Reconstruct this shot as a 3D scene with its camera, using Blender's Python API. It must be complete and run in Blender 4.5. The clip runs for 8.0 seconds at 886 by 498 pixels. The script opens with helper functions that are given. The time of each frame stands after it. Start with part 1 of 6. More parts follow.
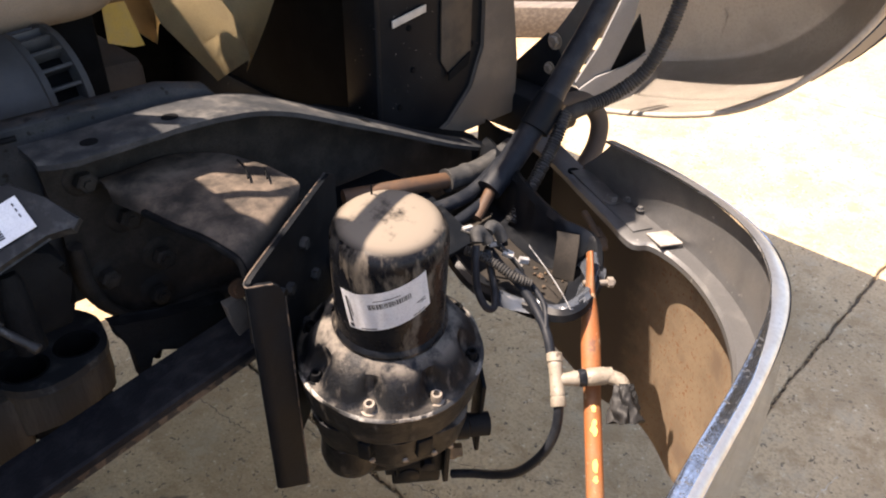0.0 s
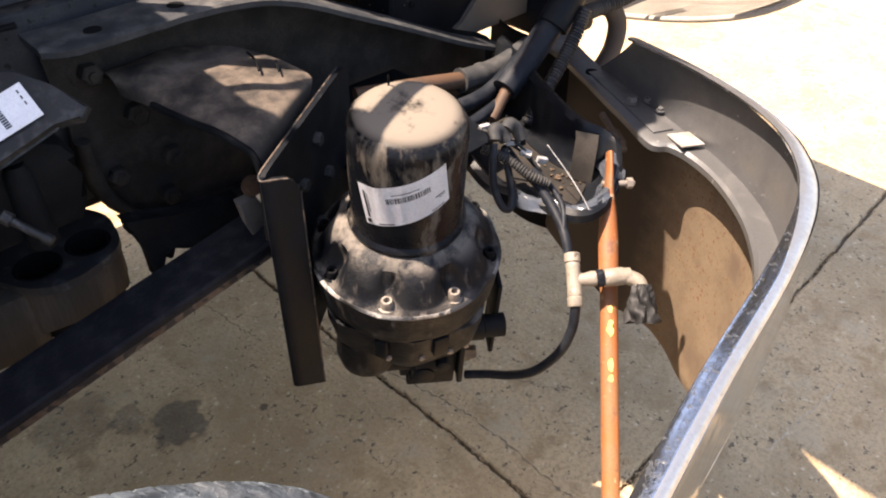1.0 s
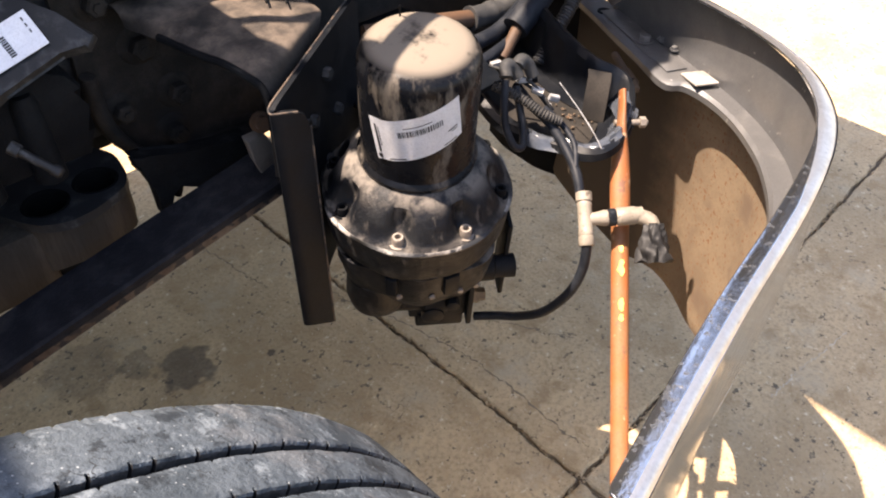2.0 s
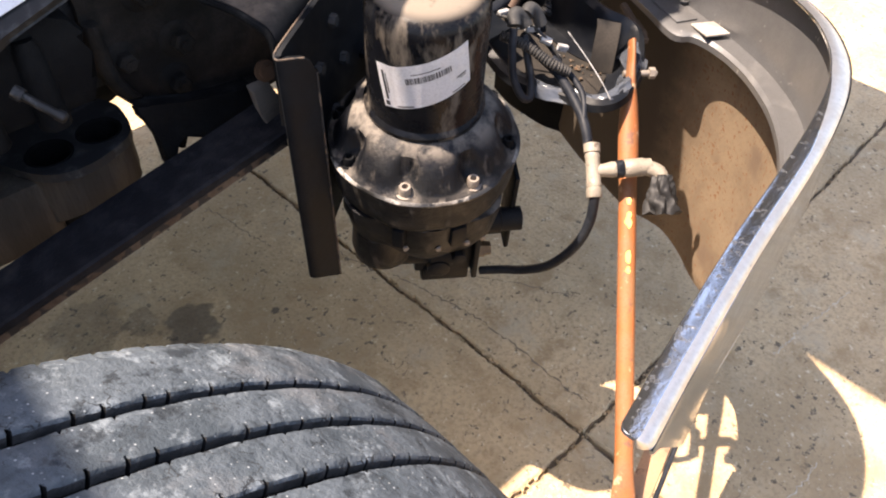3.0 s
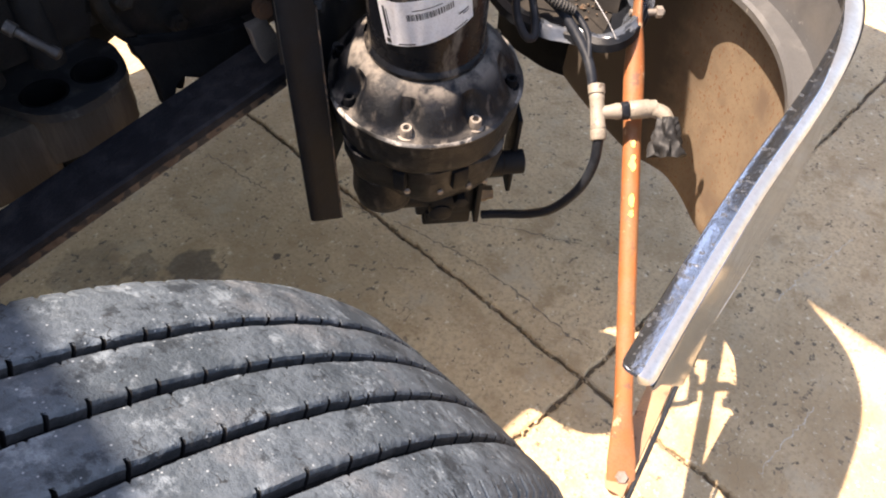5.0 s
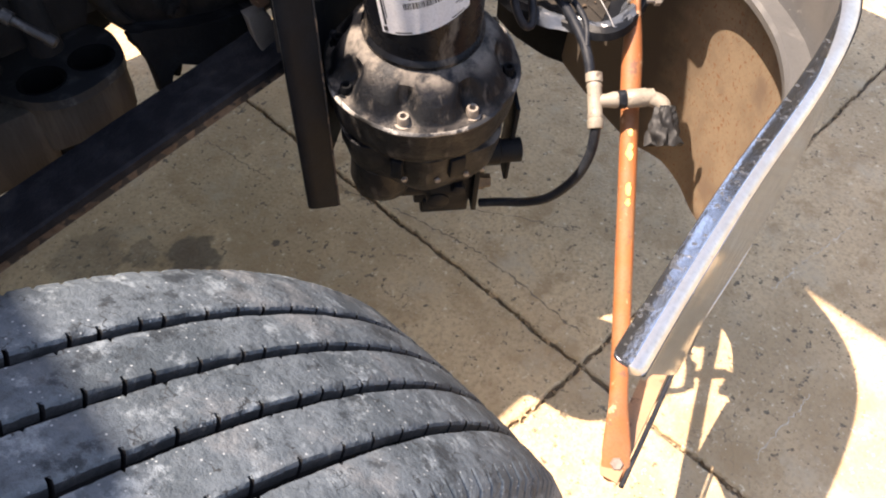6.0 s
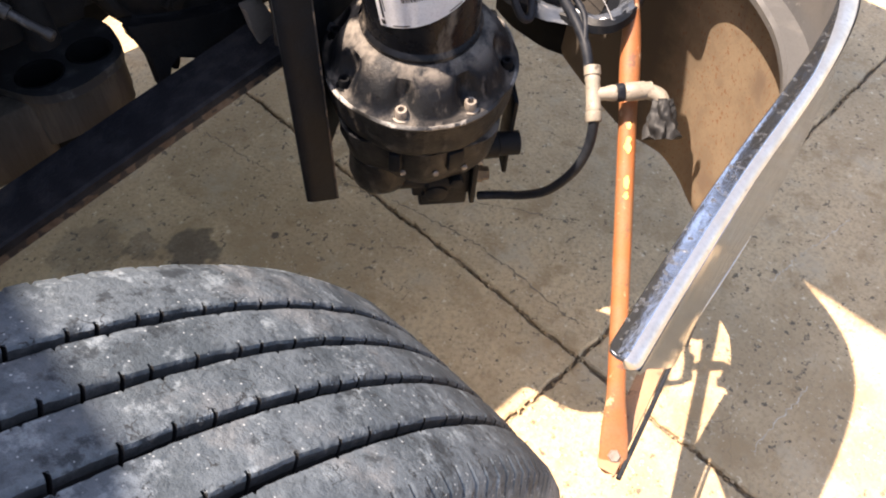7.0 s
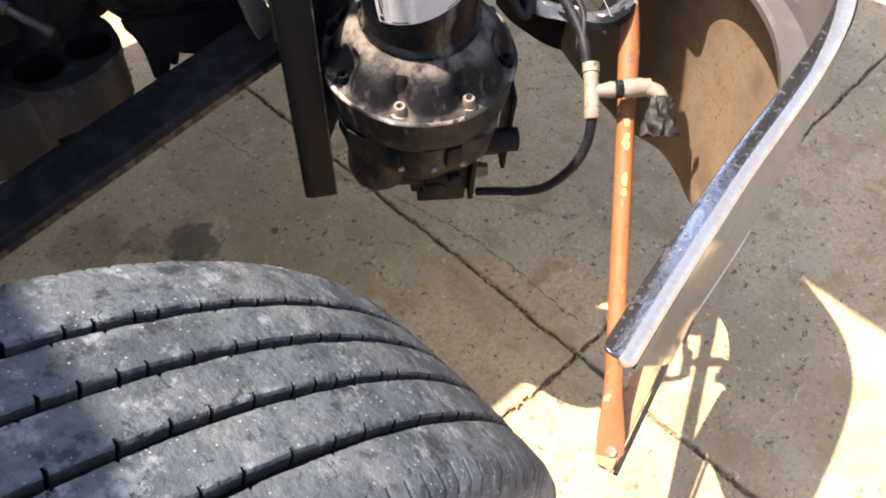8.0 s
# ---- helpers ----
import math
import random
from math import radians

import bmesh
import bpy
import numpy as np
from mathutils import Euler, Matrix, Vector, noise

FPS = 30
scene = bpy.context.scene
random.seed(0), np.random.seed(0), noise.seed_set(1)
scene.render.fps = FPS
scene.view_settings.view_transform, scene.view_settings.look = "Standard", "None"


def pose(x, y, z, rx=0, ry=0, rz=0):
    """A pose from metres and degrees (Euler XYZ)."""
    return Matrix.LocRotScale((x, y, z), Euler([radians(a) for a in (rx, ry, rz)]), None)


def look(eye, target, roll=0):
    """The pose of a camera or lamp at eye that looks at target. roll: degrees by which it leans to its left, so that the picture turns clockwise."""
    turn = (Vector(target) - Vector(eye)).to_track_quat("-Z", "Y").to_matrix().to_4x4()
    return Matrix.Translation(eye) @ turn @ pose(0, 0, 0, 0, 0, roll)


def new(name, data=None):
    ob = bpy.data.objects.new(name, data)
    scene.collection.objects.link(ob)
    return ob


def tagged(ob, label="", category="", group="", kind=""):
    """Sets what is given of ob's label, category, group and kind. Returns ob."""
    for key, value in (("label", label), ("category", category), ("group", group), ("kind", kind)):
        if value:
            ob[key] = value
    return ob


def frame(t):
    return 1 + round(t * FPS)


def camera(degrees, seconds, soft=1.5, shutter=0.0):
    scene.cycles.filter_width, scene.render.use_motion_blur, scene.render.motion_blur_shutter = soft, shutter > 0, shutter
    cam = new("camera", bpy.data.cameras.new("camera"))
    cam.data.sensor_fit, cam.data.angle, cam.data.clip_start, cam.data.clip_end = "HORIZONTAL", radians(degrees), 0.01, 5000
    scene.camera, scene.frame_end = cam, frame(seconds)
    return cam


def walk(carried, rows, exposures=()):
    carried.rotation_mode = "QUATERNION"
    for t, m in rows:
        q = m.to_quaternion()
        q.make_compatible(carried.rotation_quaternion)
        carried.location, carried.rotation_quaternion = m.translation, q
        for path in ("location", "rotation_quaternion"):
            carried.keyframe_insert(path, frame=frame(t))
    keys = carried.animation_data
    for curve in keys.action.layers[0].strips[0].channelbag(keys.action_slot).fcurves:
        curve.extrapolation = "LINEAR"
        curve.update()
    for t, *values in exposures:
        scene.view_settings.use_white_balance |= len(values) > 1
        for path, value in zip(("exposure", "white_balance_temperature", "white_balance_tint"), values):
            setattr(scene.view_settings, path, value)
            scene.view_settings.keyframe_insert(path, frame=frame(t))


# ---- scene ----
cam = camera(61.0, 8.0, 2.0)
PATH = [
    (0, (0.038, 0.017, 1.55), (1.196, 1.233, 0.463), 0.7),
    (0.5, (0.032, 0.027, 1.529), (1.133, 1.183, 0.324), 0.9),
    (1, (0.023, 0.029, 1.515), (1.096, 1.157, 0.259), 0.9),
    (1.5, (0.015, 0.03, 1.503), (1.062, 1.13, 0.203), 1.0),
    (2.8, (-0.003, 0.027, 1.478), (0.983, 1.068, 0.084), 1.0),
    (3, (-0.005, 0.027, 1.475), (0.975, 1.059, 0.069), 1.1),
    (3.5, (-0.008, 0.026, 1.468), (0.952, 1.038, 0.035), 1.1),
    (4, (-0.01, 0.025, 1.465), (0.933, 1.019, 0.007), 1.1),
    (4.5, (-0.009, 0.025, 1.463), (0.917, 1.002, -0.016), 1.1),
    (5, (-0.007, 0.025, 1.464), (0.906, 0.988, -0.031), 1.2),
    (6.5, (-0.002, 0.021, 1.471), (0.883, 0.957, -0.059), 1.3),
    (7, (-0.001, 0.021, 1.472), (0.879, 0.951, -0.064), 1.3),
    (7.5, (0.0, 0.02, 1.473), (0.876, 0.946, -0.068), 1.3),
    (8, (0.001, 0.019, 1.475), (0.873, 0.942, -0.07), 1.4),
]
walk(cam, [(t, look(eye, target, roll)) for t, eye, target, roll in PATH], [(0, 1.87, 8000, 20), (2.5, 2.0, 8000, 20), (8, 2.0, 8000, 20)])

# ---- light ----
SUN = Vector((-0.355, 0.272, 1.0)).normalized()
world = bpy.data.worlds.new("sky")
scene.world = world
world.use_nodes = True
sky = world.node_tree.nodes.new("ShaderNodeTexSky")
sky.sky_type = "NISHITA"
sky.sun_disc = False
sky.sun_elevation = math.asin(SUN.z)
sky.sun_rotation = math.atan2(SUN.x, SUN.y)
world.node_tree.links.new(sky.outputs["Color"], world.node_tree.nodes["Background"].inputs["Color"])
world.node_tree.nodes["Background"].inputs["Strength"].default_value = 0.15
sun_data = bpy.data.lights.new("sun", "SUN")
sun_data.energy = 4.8
sun_data.angle = radians(0.55)
sun_data.color = (1.0, 0.965, 0.915)
sun = new("sun", sun_data)
sun.matrix_world = look(SUN * 20, (0, 0, 0))


# ---- materials ----
def mat(name, base, other=None, rough=0.6, metal=0.0, scale=30.0, mix=(0.4, 0.65), bump=0.15, fine=400.0,
        dust=None, dust_range=(0.35, 0.8), dust_up=True, spots=None, spot_scale=120.0, spot_range=(0.62, 0.7),
        rough2=None, stretch=(1, 1, 1), dust_rough=0.95, bump_dist=0.002, side_dust=None, sheen=0.5, grain_mix=0.6, spots2=None, spot2_scale=200.0, spot2_range=(0.6, 0.7), stains=(), stain_colour=(0.05, 0.04, 0.03), dust_slope=(0.05, 0.9), side_scale=22.0, side_amount=0.75, spot_detail=2.0, grain_dark=0.72, spot_metal=None, patch=None, cracks=None, flecks=None, grime=None):
    """Two-scale noise colour, optional dust lying on upward faces, optional speckles, fine relief."""
    m = bpy.data.materials.new(name)
    m.use_nodes = True
    nt = m.node_tree
    ns, ln = nt.nodes, nt.links
    bsdf = ns["Principled BSDF"]
    tc = ns.new("ShaderNodeTexCoord")
    mp = ns.new("ShaderNodeMapping")
    mp.inputs["Scale"].default_value = stretch
    ln.new(tc.outputs["Object"], mp.inputs["Vector"])

    def noise_tex(sc, detail=6.0, rgh=0.6):
        n = ns.new("ShaderNodeTexNoise")
        n.inputs["Scale"].default_value = sc
        n.inputs["Detail"].default_value = detail
        n.inputs["Roughness"].default_value = rgh
        ln.new(mp.outputs["Vector"], n.inputs["Vector"])
        return n.outputs["Fac"]

    def ramp(val, lo, hi):
        r = ns.new("ShaderNodeMapRange")
        r.interpolation_type = "SMOOTHSTEP"
        r.inputs["From Min"].default_value = lo
        r.inputs["From Max"].default_value = hi
        ln.new(val, r.inputs["Value"])
        return r.outputs["Result"]

    def blend(fac, a, b):
        x = ns.new("ShaderNodeMix")
        x.data_type = "RGBA"
        ln.new(fac, x.inputs["Factor"])
        for sock, v in ((x.inputs[6], a), (x.inputs[7], b)):
            if isinstance(v, tuple):
                sock.default_value = (*v, 1)
            else:
                ln.new(v, sock)
        return x.outputs[2]

    def math2(op, a, b):
        x = ns.new("ShaderNodeMath")
        x.operation = op
        x.use_clamp = True
        for sock, v in ((x.inputs[0], a), (x.inputs[1], b)):
            if isinstance(v, (int, float)):
                sock.default_value = v
            else:
                ln.new(v, sock)
        return x.outputs[0]

    def lerp(fac, a, b):
        x = ns.new("ShaderNodeMix")
        ln.new(fac, x.inputs["Factor"])
        x.inputs[2].default_value = a
        if isinstance(b, (int, float)):
            x.inputs[3].default_value = b
        else:
            ln.new(b, x.inputs[3])
        return x.outputs[0]

    other = other or tuple(c * 0.7 for c in base)
    big = ramp(noise_tex(scale), *mix)
    col = blend(big, base, other)
    grain = noise_tex(fine, 3.0, 0.7)
    dark = tuple(c * grain_dark for c in base)
    col = blend(math2("MULTIPLY", ramp(grain, 0.42, 0.72), grain_mix), col, dark)
    rgh = lerp(big, rough, rough if rough2 is None else rough2)
    metal_map = None
    if spots:
        sp = ramp(noise_tex(spot_scale, spot_detail, 0.4 + spot_detail * 0.04), *spot_range)
        col = blend(sp, col, spots)
        if spot_metal is not None:
            metal_map = lerp(sp, metal, spot_metal)
    if spots2:
        sp = ramp(noise_tex(spot2_scale, spot_detail, 0.4 + spot_detail * 0.04), *spot2_range)
        col = blend(sp, col, spots2)
    if patch:
        sc, lo, hi, tone = patch
        col = blend(ramp(noise_tex(sc, 9.0, 0.66), lo, hi), col, tone)
    if grime:
        # ragged dark tone from lo to hi along the thing's own y: grime plus shade
        lo, hi, tone = grime
        sep_y = ns.new("ShaderNodeSeparateXYZ")
        ln.new(tc.outputs["Object"], sep_y.inputs[0])
        ragged = ns.new("ShaderNodeMath")
        ragged.operation = "MULTIPLY_ADD"
        ln.new(noise_tex(22.0, 8.0, 0.65), ragged.inputs[0])
        ragged.inputs[1].default_value = 0.10
        ln.new(sep_y.outputs["Y"], ragged.inputs[2])
        film = ramp(ragged.outputs[0], lo + 0.05, hi + 0.05)
        col = blend(film, col, tone)
    if cracks:
        # a broken net of fine dark cracks, wandering with the noise
        sc, width, keep, tone = cracks
        bend = ns.new("ShaderNodeTexNoise")
        bend.inputs["Scale"].default_value = sc * 1.6
        bend.inputs["Detail"].default_value = 4.0
        ln.new(mp.outputs["Vector"], bend.inputs["Vector"])
        shift = ns.new("ShaderNodeVectorMath")
        shift.operation = "MULTIPLY_ADD"
        shift.inputs[1].default_value = (0.9 / sc,) * 3
        ln.new(bend.outputs["Color"], shift.inputs[0])
        ln.new(mp.outputs["Vector"], shift.inputs[2])
        net = ns.new("ShaderNodeTexVoronoi")
        net.feature = "DISTANCE_TO_EDGE"
        net.inputs["Scale"].default_value = sc
        ln.new(shift.outputs[0], net.inputs["Vector"])
        line = math2("MULTIPLY", ramp(net.outputs["Distance"], width, width * 0.3), ramp(noise_tex(sc * 0.45, 3.0), keep, keep + 0.06))
        col = blend(line, col, tone)
    if flecks:
        sc, size, tone = flecks
        cell = ns.new("ShaderNodeTexVoronoi")
        cell.inputs["Scale"].default_value = sc
        ln.new(mp.outputs["Vector"], cell.inputs["Vector"])
        some = ns.new("ShaderNodeSeparateColor")
        ln.new(cell.outputs["Color"], some.inputs[0])
        dot = math2("MULTIPLY", ramp(cell.outputs["Distance"], size, size * 0.5), ramp(some.outputs[0], 0.82, 0.9))
        col = blend(dot, col, tone)
    for x, y, r, amount in stains:
        off = ns.new("ShaderNodeVectorMath")
        off.operation = "SUBTRACT"
        off.inputs[1].default_value = (x, y, 0.18)
        warp = ns.new("ShaderNodeTexNoise")
        warp.inputs["Scale"].default_value = 6.0 / r * 0.3
        ln.new(tc.outputs["Object"], warp.inputs["Vector"])
        mulv = ns.new("ShaderNodeVectorMath")
        mulv.operation = "MULTIPLY_ADD"
        mulv.inputs[1].default_value = (r * 1.2, r * 1.2, 0)
        ln.new(warp.outputs["Color"], mulv.inputs[0])
        mulv.inputs[2].default_value = (-r * 0.6, -r * 0.6, 0)
        addv = ns.new("ShaderNodeVectorMath")
        addv.operation = "ADD"
        ln.new(tc.outputs["Object"], off.inputs[0])
        ln.new(off.outputs[0], addv.inputs[0])
        ln.new(mulv.outputs[0], addv.inputs[1])
        dist = ns.new("ShaderNodeVectorMath")
        dist.operation = "LENGTH"
        ln.new(addv.outputs[0], dist.inputs[0])
        near = ramp(dist.outputs["Value"], r, r * 0.75)
        col = blend(math2("MULTIPLY", near, amount), col, stain_colour)
    if dust:
        dn = ramp(noise_tex(scale * 0.8 + 7.0, 9.0, 0.68), *dust_range)
        if dust_up:
            geo = ns.new("ShaderNodeNewGeometry")
            sep = ns.new("ShaderNodeSeparateXYZ")
            ln.new(geo.outputs["Normal"], sep.inputs[0])
            dn = math2("MULTIPLY", dn, ramp(sep.outputs["Z"], *dust_slope))
        if side_dust:
            sm = ns.new("ShaderNodeMapping")
            sm.inputs["Scale"].default_value = (1, 1, 0.3)
            ln.new(tc.outputs["Object"], sm.inputs["Vector"])
            sn = ns.new("ShaderNodeTexNoise")
            sn.inputs["Scale"].default_value = side_scale
            sn.inputs["Detail"].default_value = 8.0
            sn.inputs["Roughness"].default_value = 0.65
            ln.new(sm.outputs["Vector"], sn.inputs["Vector"])
            dn = math2("MAXIMUM", dn, math2("MULTIPLY", ramp(sn.outputs["Fac"], *side_dust), side_amount))
        col = blend(dn, col, dust)
        x = ns.new("ShaderNodeMix")
        ln.new(dn, x.inputs["Factor"])
        ln.new(rgh, x.inputs[2])
        x.inputs[3].default_value = dust_rough
        rgh = x.outputs[0]
    ln.new(col, bsdf.inputs["Base Color"])
    ln.new(rgh, bsdf.inputs["Roughness"])
    bsdf.inputs["Metallic"].default_value = metal
    if metal_map is not None:
        ln.new(metal_map, bsdf.inputs["Metallic"])
    bsdf.inputs["Specular IOR Level"].default_value = sheen
    if bump:
        b = ns.new("ShaderNodeBump")
        b.inputs["Strength"].default_value = bump
        b.inputs["Distance"].default_value = bump_dist
        add = ns.new("ShaderNodeMath")
        ln.new(grain, add.inputs[0])
        ln.new(big, add.inputs[1])
        ln.new(add.outputs[0], b.inputs["Height"])
        ln.new(b.outputs["Normal"], bsdf.inputs["Normal"])
    return m


M_CONC = mat("concrete", (0.485, 0.352, 0.205), (0.352, 0.25, 0.141), 0.92, scale=3.2, mix=(0.36, 0.64), fine=110, grain_mix=0.8, grain_dark=0.55, bump=0.9, spots=(0.12, 0.092, 0.06), spot_scale=58, spot_range=(0.605, 0.66), spot_detail=5.0, spots2=(0.56, 0.455, 0.31), spot2_scale=70, spot2_range=(0.61, 0.70), bump_dist=0.005, dust=(0.40, 0.325, 0.22), dust_range=(0.5, 0.8), dust_up=False,
              patch=(13.0, 0.50, 0.66, (0.315, 0.215, 0.115)), flecks=(130.0, 0.24, (0.52, 0.42, 0.29)), cracks=(9.0, 0.012, 0.60, (0.16, 0.12, 0.08)),
              stains=((0.318, 1.175, 0.07, 0.7), (0.243, 1.255, 0.045, 0.45), (0.144, 1.315, 0.09, 0.35), (0.483, 1.086, 0.011, 0.8)))
M_JOINT = mat("joint_dirt", (0.135, 0.105, 0.072), (0.19, 0.15, 0.105), 0.95, scale=20, fine=300)
M_RUBBER = mat("tyre_rubber", (0.030, 0.041, 0.051), (0.060, 0.076, 0.091), 0.8, scale=16, mix=(0.38, 0.60), fine=170, grain_mix=0.55, bump=0.5, spots=(0.125, 0.15, 0.17), spot_scale=38, spot_range=(0.53, 0.66), spots2=(0.016, 0.022, 0.028), spot2_scale=30, spot2_range=(0.545, 0.63), spot_detail=8.0, bump_dist=0.003, sheen=0.3,
               patch=(11.0, 0.55, 0.70, (0.10, 0.109, 0.118)), cracks=(105.0, 0.05, 0.545, (0.014, 0.017, 0.020)), flecks=(300.0, 0.26, (0.22, 0.245, 0.26)))
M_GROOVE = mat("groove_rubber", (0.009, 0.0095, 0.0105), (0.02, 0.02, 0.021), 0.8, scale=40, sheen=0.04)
M_WALLSHADE = mat("shaded_wall_rubber", (0.019, 0.0215, 0.024), (0.036, 0.039, 0.042), 0.85, scale=60, bump=0.4, sheen=0.15)
M_BLACK = mat("black_paint", (0.0042, 0.0055, 0.0075), (0.0085, 0.0098, 0.0118), 0.45, scale=18, rough2=0.6, dust=(0.075, 0.071, 0.067), dust_range=(0.58, 0.88), side_dust=(0.68, 0.88), side_amount=0.1, sheen=0.1)
M_CAN = mat("canister_paint", (0.0035, 0.004, 0.0055), (0.0075, 0.008, 0.009), 0.22, scale=24, rough2=0.36, dust=(0.158, 0.134, 0.108), dust_range=(0.25, 0.46), side_dust=(0.50, 0.63), side_scale=26.0, side_amount=0.55, dust_slope=(0.72, 0.98), sheen=0.12)
M_CAST = mat("black_casting", (0.0034, 0.004, 0.005), (0.0075, 0.0082, 0.009), 0.7, scale=20, bump=0.5, dust=(0.05, 0.047, 0.043), dust_range=(0.55, 0.9), side_dust=(0.64, 0.88), side_amount=0.35, sheen=0.08)
M_DUSTY = mat("dusty_black_steel", (0.024, 0.0215, 0.0195), (0.042, 0.036, 0.031), 0.75, scale=15, dust=(0.145, 0.113, 0.088), dust_range=(0.33, 0.75), spots=(0.014, 0.013, 0.0125), spot_scale=26, spot_range=(0.58, 0.63), spot_detail=7.0, sheen=0.15)
M_CHROME = mat("chrome", (0.78, 0.79, 0.8), (0.7, 0.71, 0.72), 0.07, 1.0, scale=25, rough2=0.16, fine=500, bump=0.02)
M_RUST = mat("rusty_steel", (0.175, 0.125, 0.078), (0.125, 0.086, 0.053), 0.85, scale=9, spots=(0.135, 0.058, 0.022), spot_scale=185, spot_range=(0.60, 0.655), spot_detail=3.0, fine=220, spots2=(0.105, 0.07, 0.046), spot2_scale=12, spot2_range=(0.55, 0.75), grime=(0.20, 0.31, (0.036, 0.026, 0.017)))
M_GREY = mat("bare_steel", (0.165, 0.166, 0.168), (0.115, 0.116, 0.118), 0.36, 0.65, scale=7, rough2=0.55, dust=(0.16, 0.152, 0.14), dust_range=(0.48, 0.82), spots=(0.30, 0.295, 0.285), spot_scale=90, spot_range=(0.68, 0.72), spot_detail=4.0)
M_ORANGE = mat("orange_primer", (0.25, 0.078, 0.022), (0.19, 0.085, 0.036), 0.65, scale=26, mix=(0.38, 0.62), fine=300, spots=(0.13, 0.055, 0.03), spot_scale=75, spot_range=(0.60, 0.68), spot_detail=4.0, spots2=(0.36, 0.22, 0.13), spot2_scale=60, spot2_range=(0.62, 0.70))
M_BRASS = mat("tan_plastic_fitting", (0.215, 0.186, 0.148), (0.155, 0.132, 0.104), 0.55, scale=50, spots=(0.10, 0.08, 0.06), spot_scale=120, spot_range=(0.63, 0.70), spot_detail=4.0)
M_HOSE = mat("rubber_hose", (0.008, 0.010, 0.014), (0.018, 0.0205, 0.025), 0.5, scale=40, dust=(0.036, 0.034, 0.032), dust_range=(0.5, 0.9), sheen=0.16)
M_WHITE = mat("white_label", (0.78, 0.78, 0.8), (0.72, 0.72, 0.75), 0.5, scale=30, bump=0.02)
M_INK = mat("label_ink", (0.03, 0.03, 0.035), None, 0.6, scale=30, bump=0)
M_HOOD = mat("hood_fibreglass", (0.36, 0.325, 0.28), (0.28, 0.25, 0.215), 0.75, scale=5, fine=120)
M_STEEL = mat("zinc_bolt", (0.22, 0.19, 0.16), (0.13, 0.108, 0.088), 0.6, 0.25, scale=60)
M_CREAM = mat("cream_fan_plastic", (0.42, 0.33, 0.19), (0.34, 0.27, 0.16), 0.5, scale=8, dust=(0.2, 0.15, 0.1), dust_range=(0.5, 0.9), dust_up=False)

M_COVER = mat("cast_cover_paint", (0.0035, 0.0042, 0.006), (0.008, 0.0088, 0.0098), 0.4, scale=26, rough2=0.6, dust=(0.145, 0.127, 0.108), dust_range=(0.40, 0.62), dust_slope=(0.45, 0.9), bump=0.4, side_dust=(0.52, 0.70), side_scale=75.0, side_amount=0.4, sheen=0.2)
M_LIP = mat("pitted_chrome", (0.72, 0.735, 0.755), (0.56, 0.575, 0.595), 0.05, 0.98, scale=30, mix=(0.45, 0.66), rough2=0.13, fine=300, bump=0.10, spots=(0.09, 0.10, 0.115), spot_scale=130, spot_range=(0.585, 0.62), spot_detail=6.0, spot_metal=0.6, bump_dist=0.0008, flecks=(190.0, 0.32, (0.85, 0.85, 0.85)))
M_ROLL = mat("satin_chrome", (0.44, 0.435, 0.425), (0.36, 0.355, 0.345), 0.36, 0.88, scale=40, rough2=0.46, fine=260, bump=0.05, bump_dist=0.0008, spots=(0.26, 0.26, 0.26), spot_scale=140, spot_range=(0.66, 0.72), spot_detail=5.0)
M_PALE = mat("pale_metal", (0.42, 0.39, 0.35), (0.32, 0.295, 0.265), 0.6, scale=40)
M_BRONZE = mat("dull_brass", (0.19, 0.135, 0.085), (0.11, 0.08, 0.055), 0.6, 0.3, scale=60)
M_YELLOW = mat("yellow_paint", (0.62, 0.40, 0.09), (0.55, 0.37, 0.13), 0.6, scale=30)
M_TAPE = mat("black_tape", (0.014, 0.014, 0.0145), (0.026, 0.026, 0.026), 0.55, scale=40, sheen=0.2)
# near-black base, also standing in for shade in holes and gaps
M_NEARBLACK = mat("near_black", (0.003, 0.0036, 0.0044), (0.007, 0.0075, 0.0082), 0.85, scale=15, sheen=0.08)
M_CASTG = mat("grey_casting", (0.022, 0.025, 0.0285), (0.04, 0.0425, 0.0455), 0.65, scale=12, bump=0.3, spots=(0.009, 0.0085, 0.008), spot_scale=60, dust=(0.14, 0.11, 0.085), dust_range=(0.5, 0.8), sheen=0.12)
M_FLANGE = mat("grimy_flange", (0.02, 0.0225, 0.0255), (0.038, 0.04, 0.043), 0.65, scale=22, dust=(0.13, 0.122, 0.112), dust_range=(0.42, 0.85), sheen=0.2)
M_GEARLOW = mat("grimy_casting", (0.038, 0.033, 0.027), (0.062, 0.053, 0.043), 0.8, scale=26, stretch=(1, 1, 0.1), sheen=0.12)
M_STEEL2 = mat("scraped_steel", (0.008, 0.008, 0.0085), (0.05, 0.05, 0.05), 0.55, 0.2, scale=90, mix=(0.52, 0.62))
M_GLOSS = mat("gloss_black", (0.0045, 0.0055, 0.0075), (0.010, 0.011, 0.0125), 0.3, scale=14, rough2=0.45, sheen=0.16)
M_TRAYDIRT = mat("tray_dirt", (0.014, 0.0125, 0.011), (0.032, 0.027, 0.022), 0.7, scale=14, sheen=0.2)
M_FILM = mat("grey_film", (0.05, 0.057, 0.068), (0.10, 0.108, 0.118), 0.16, scale=38, mix=(0.5, 0.72), rough2=0.3)
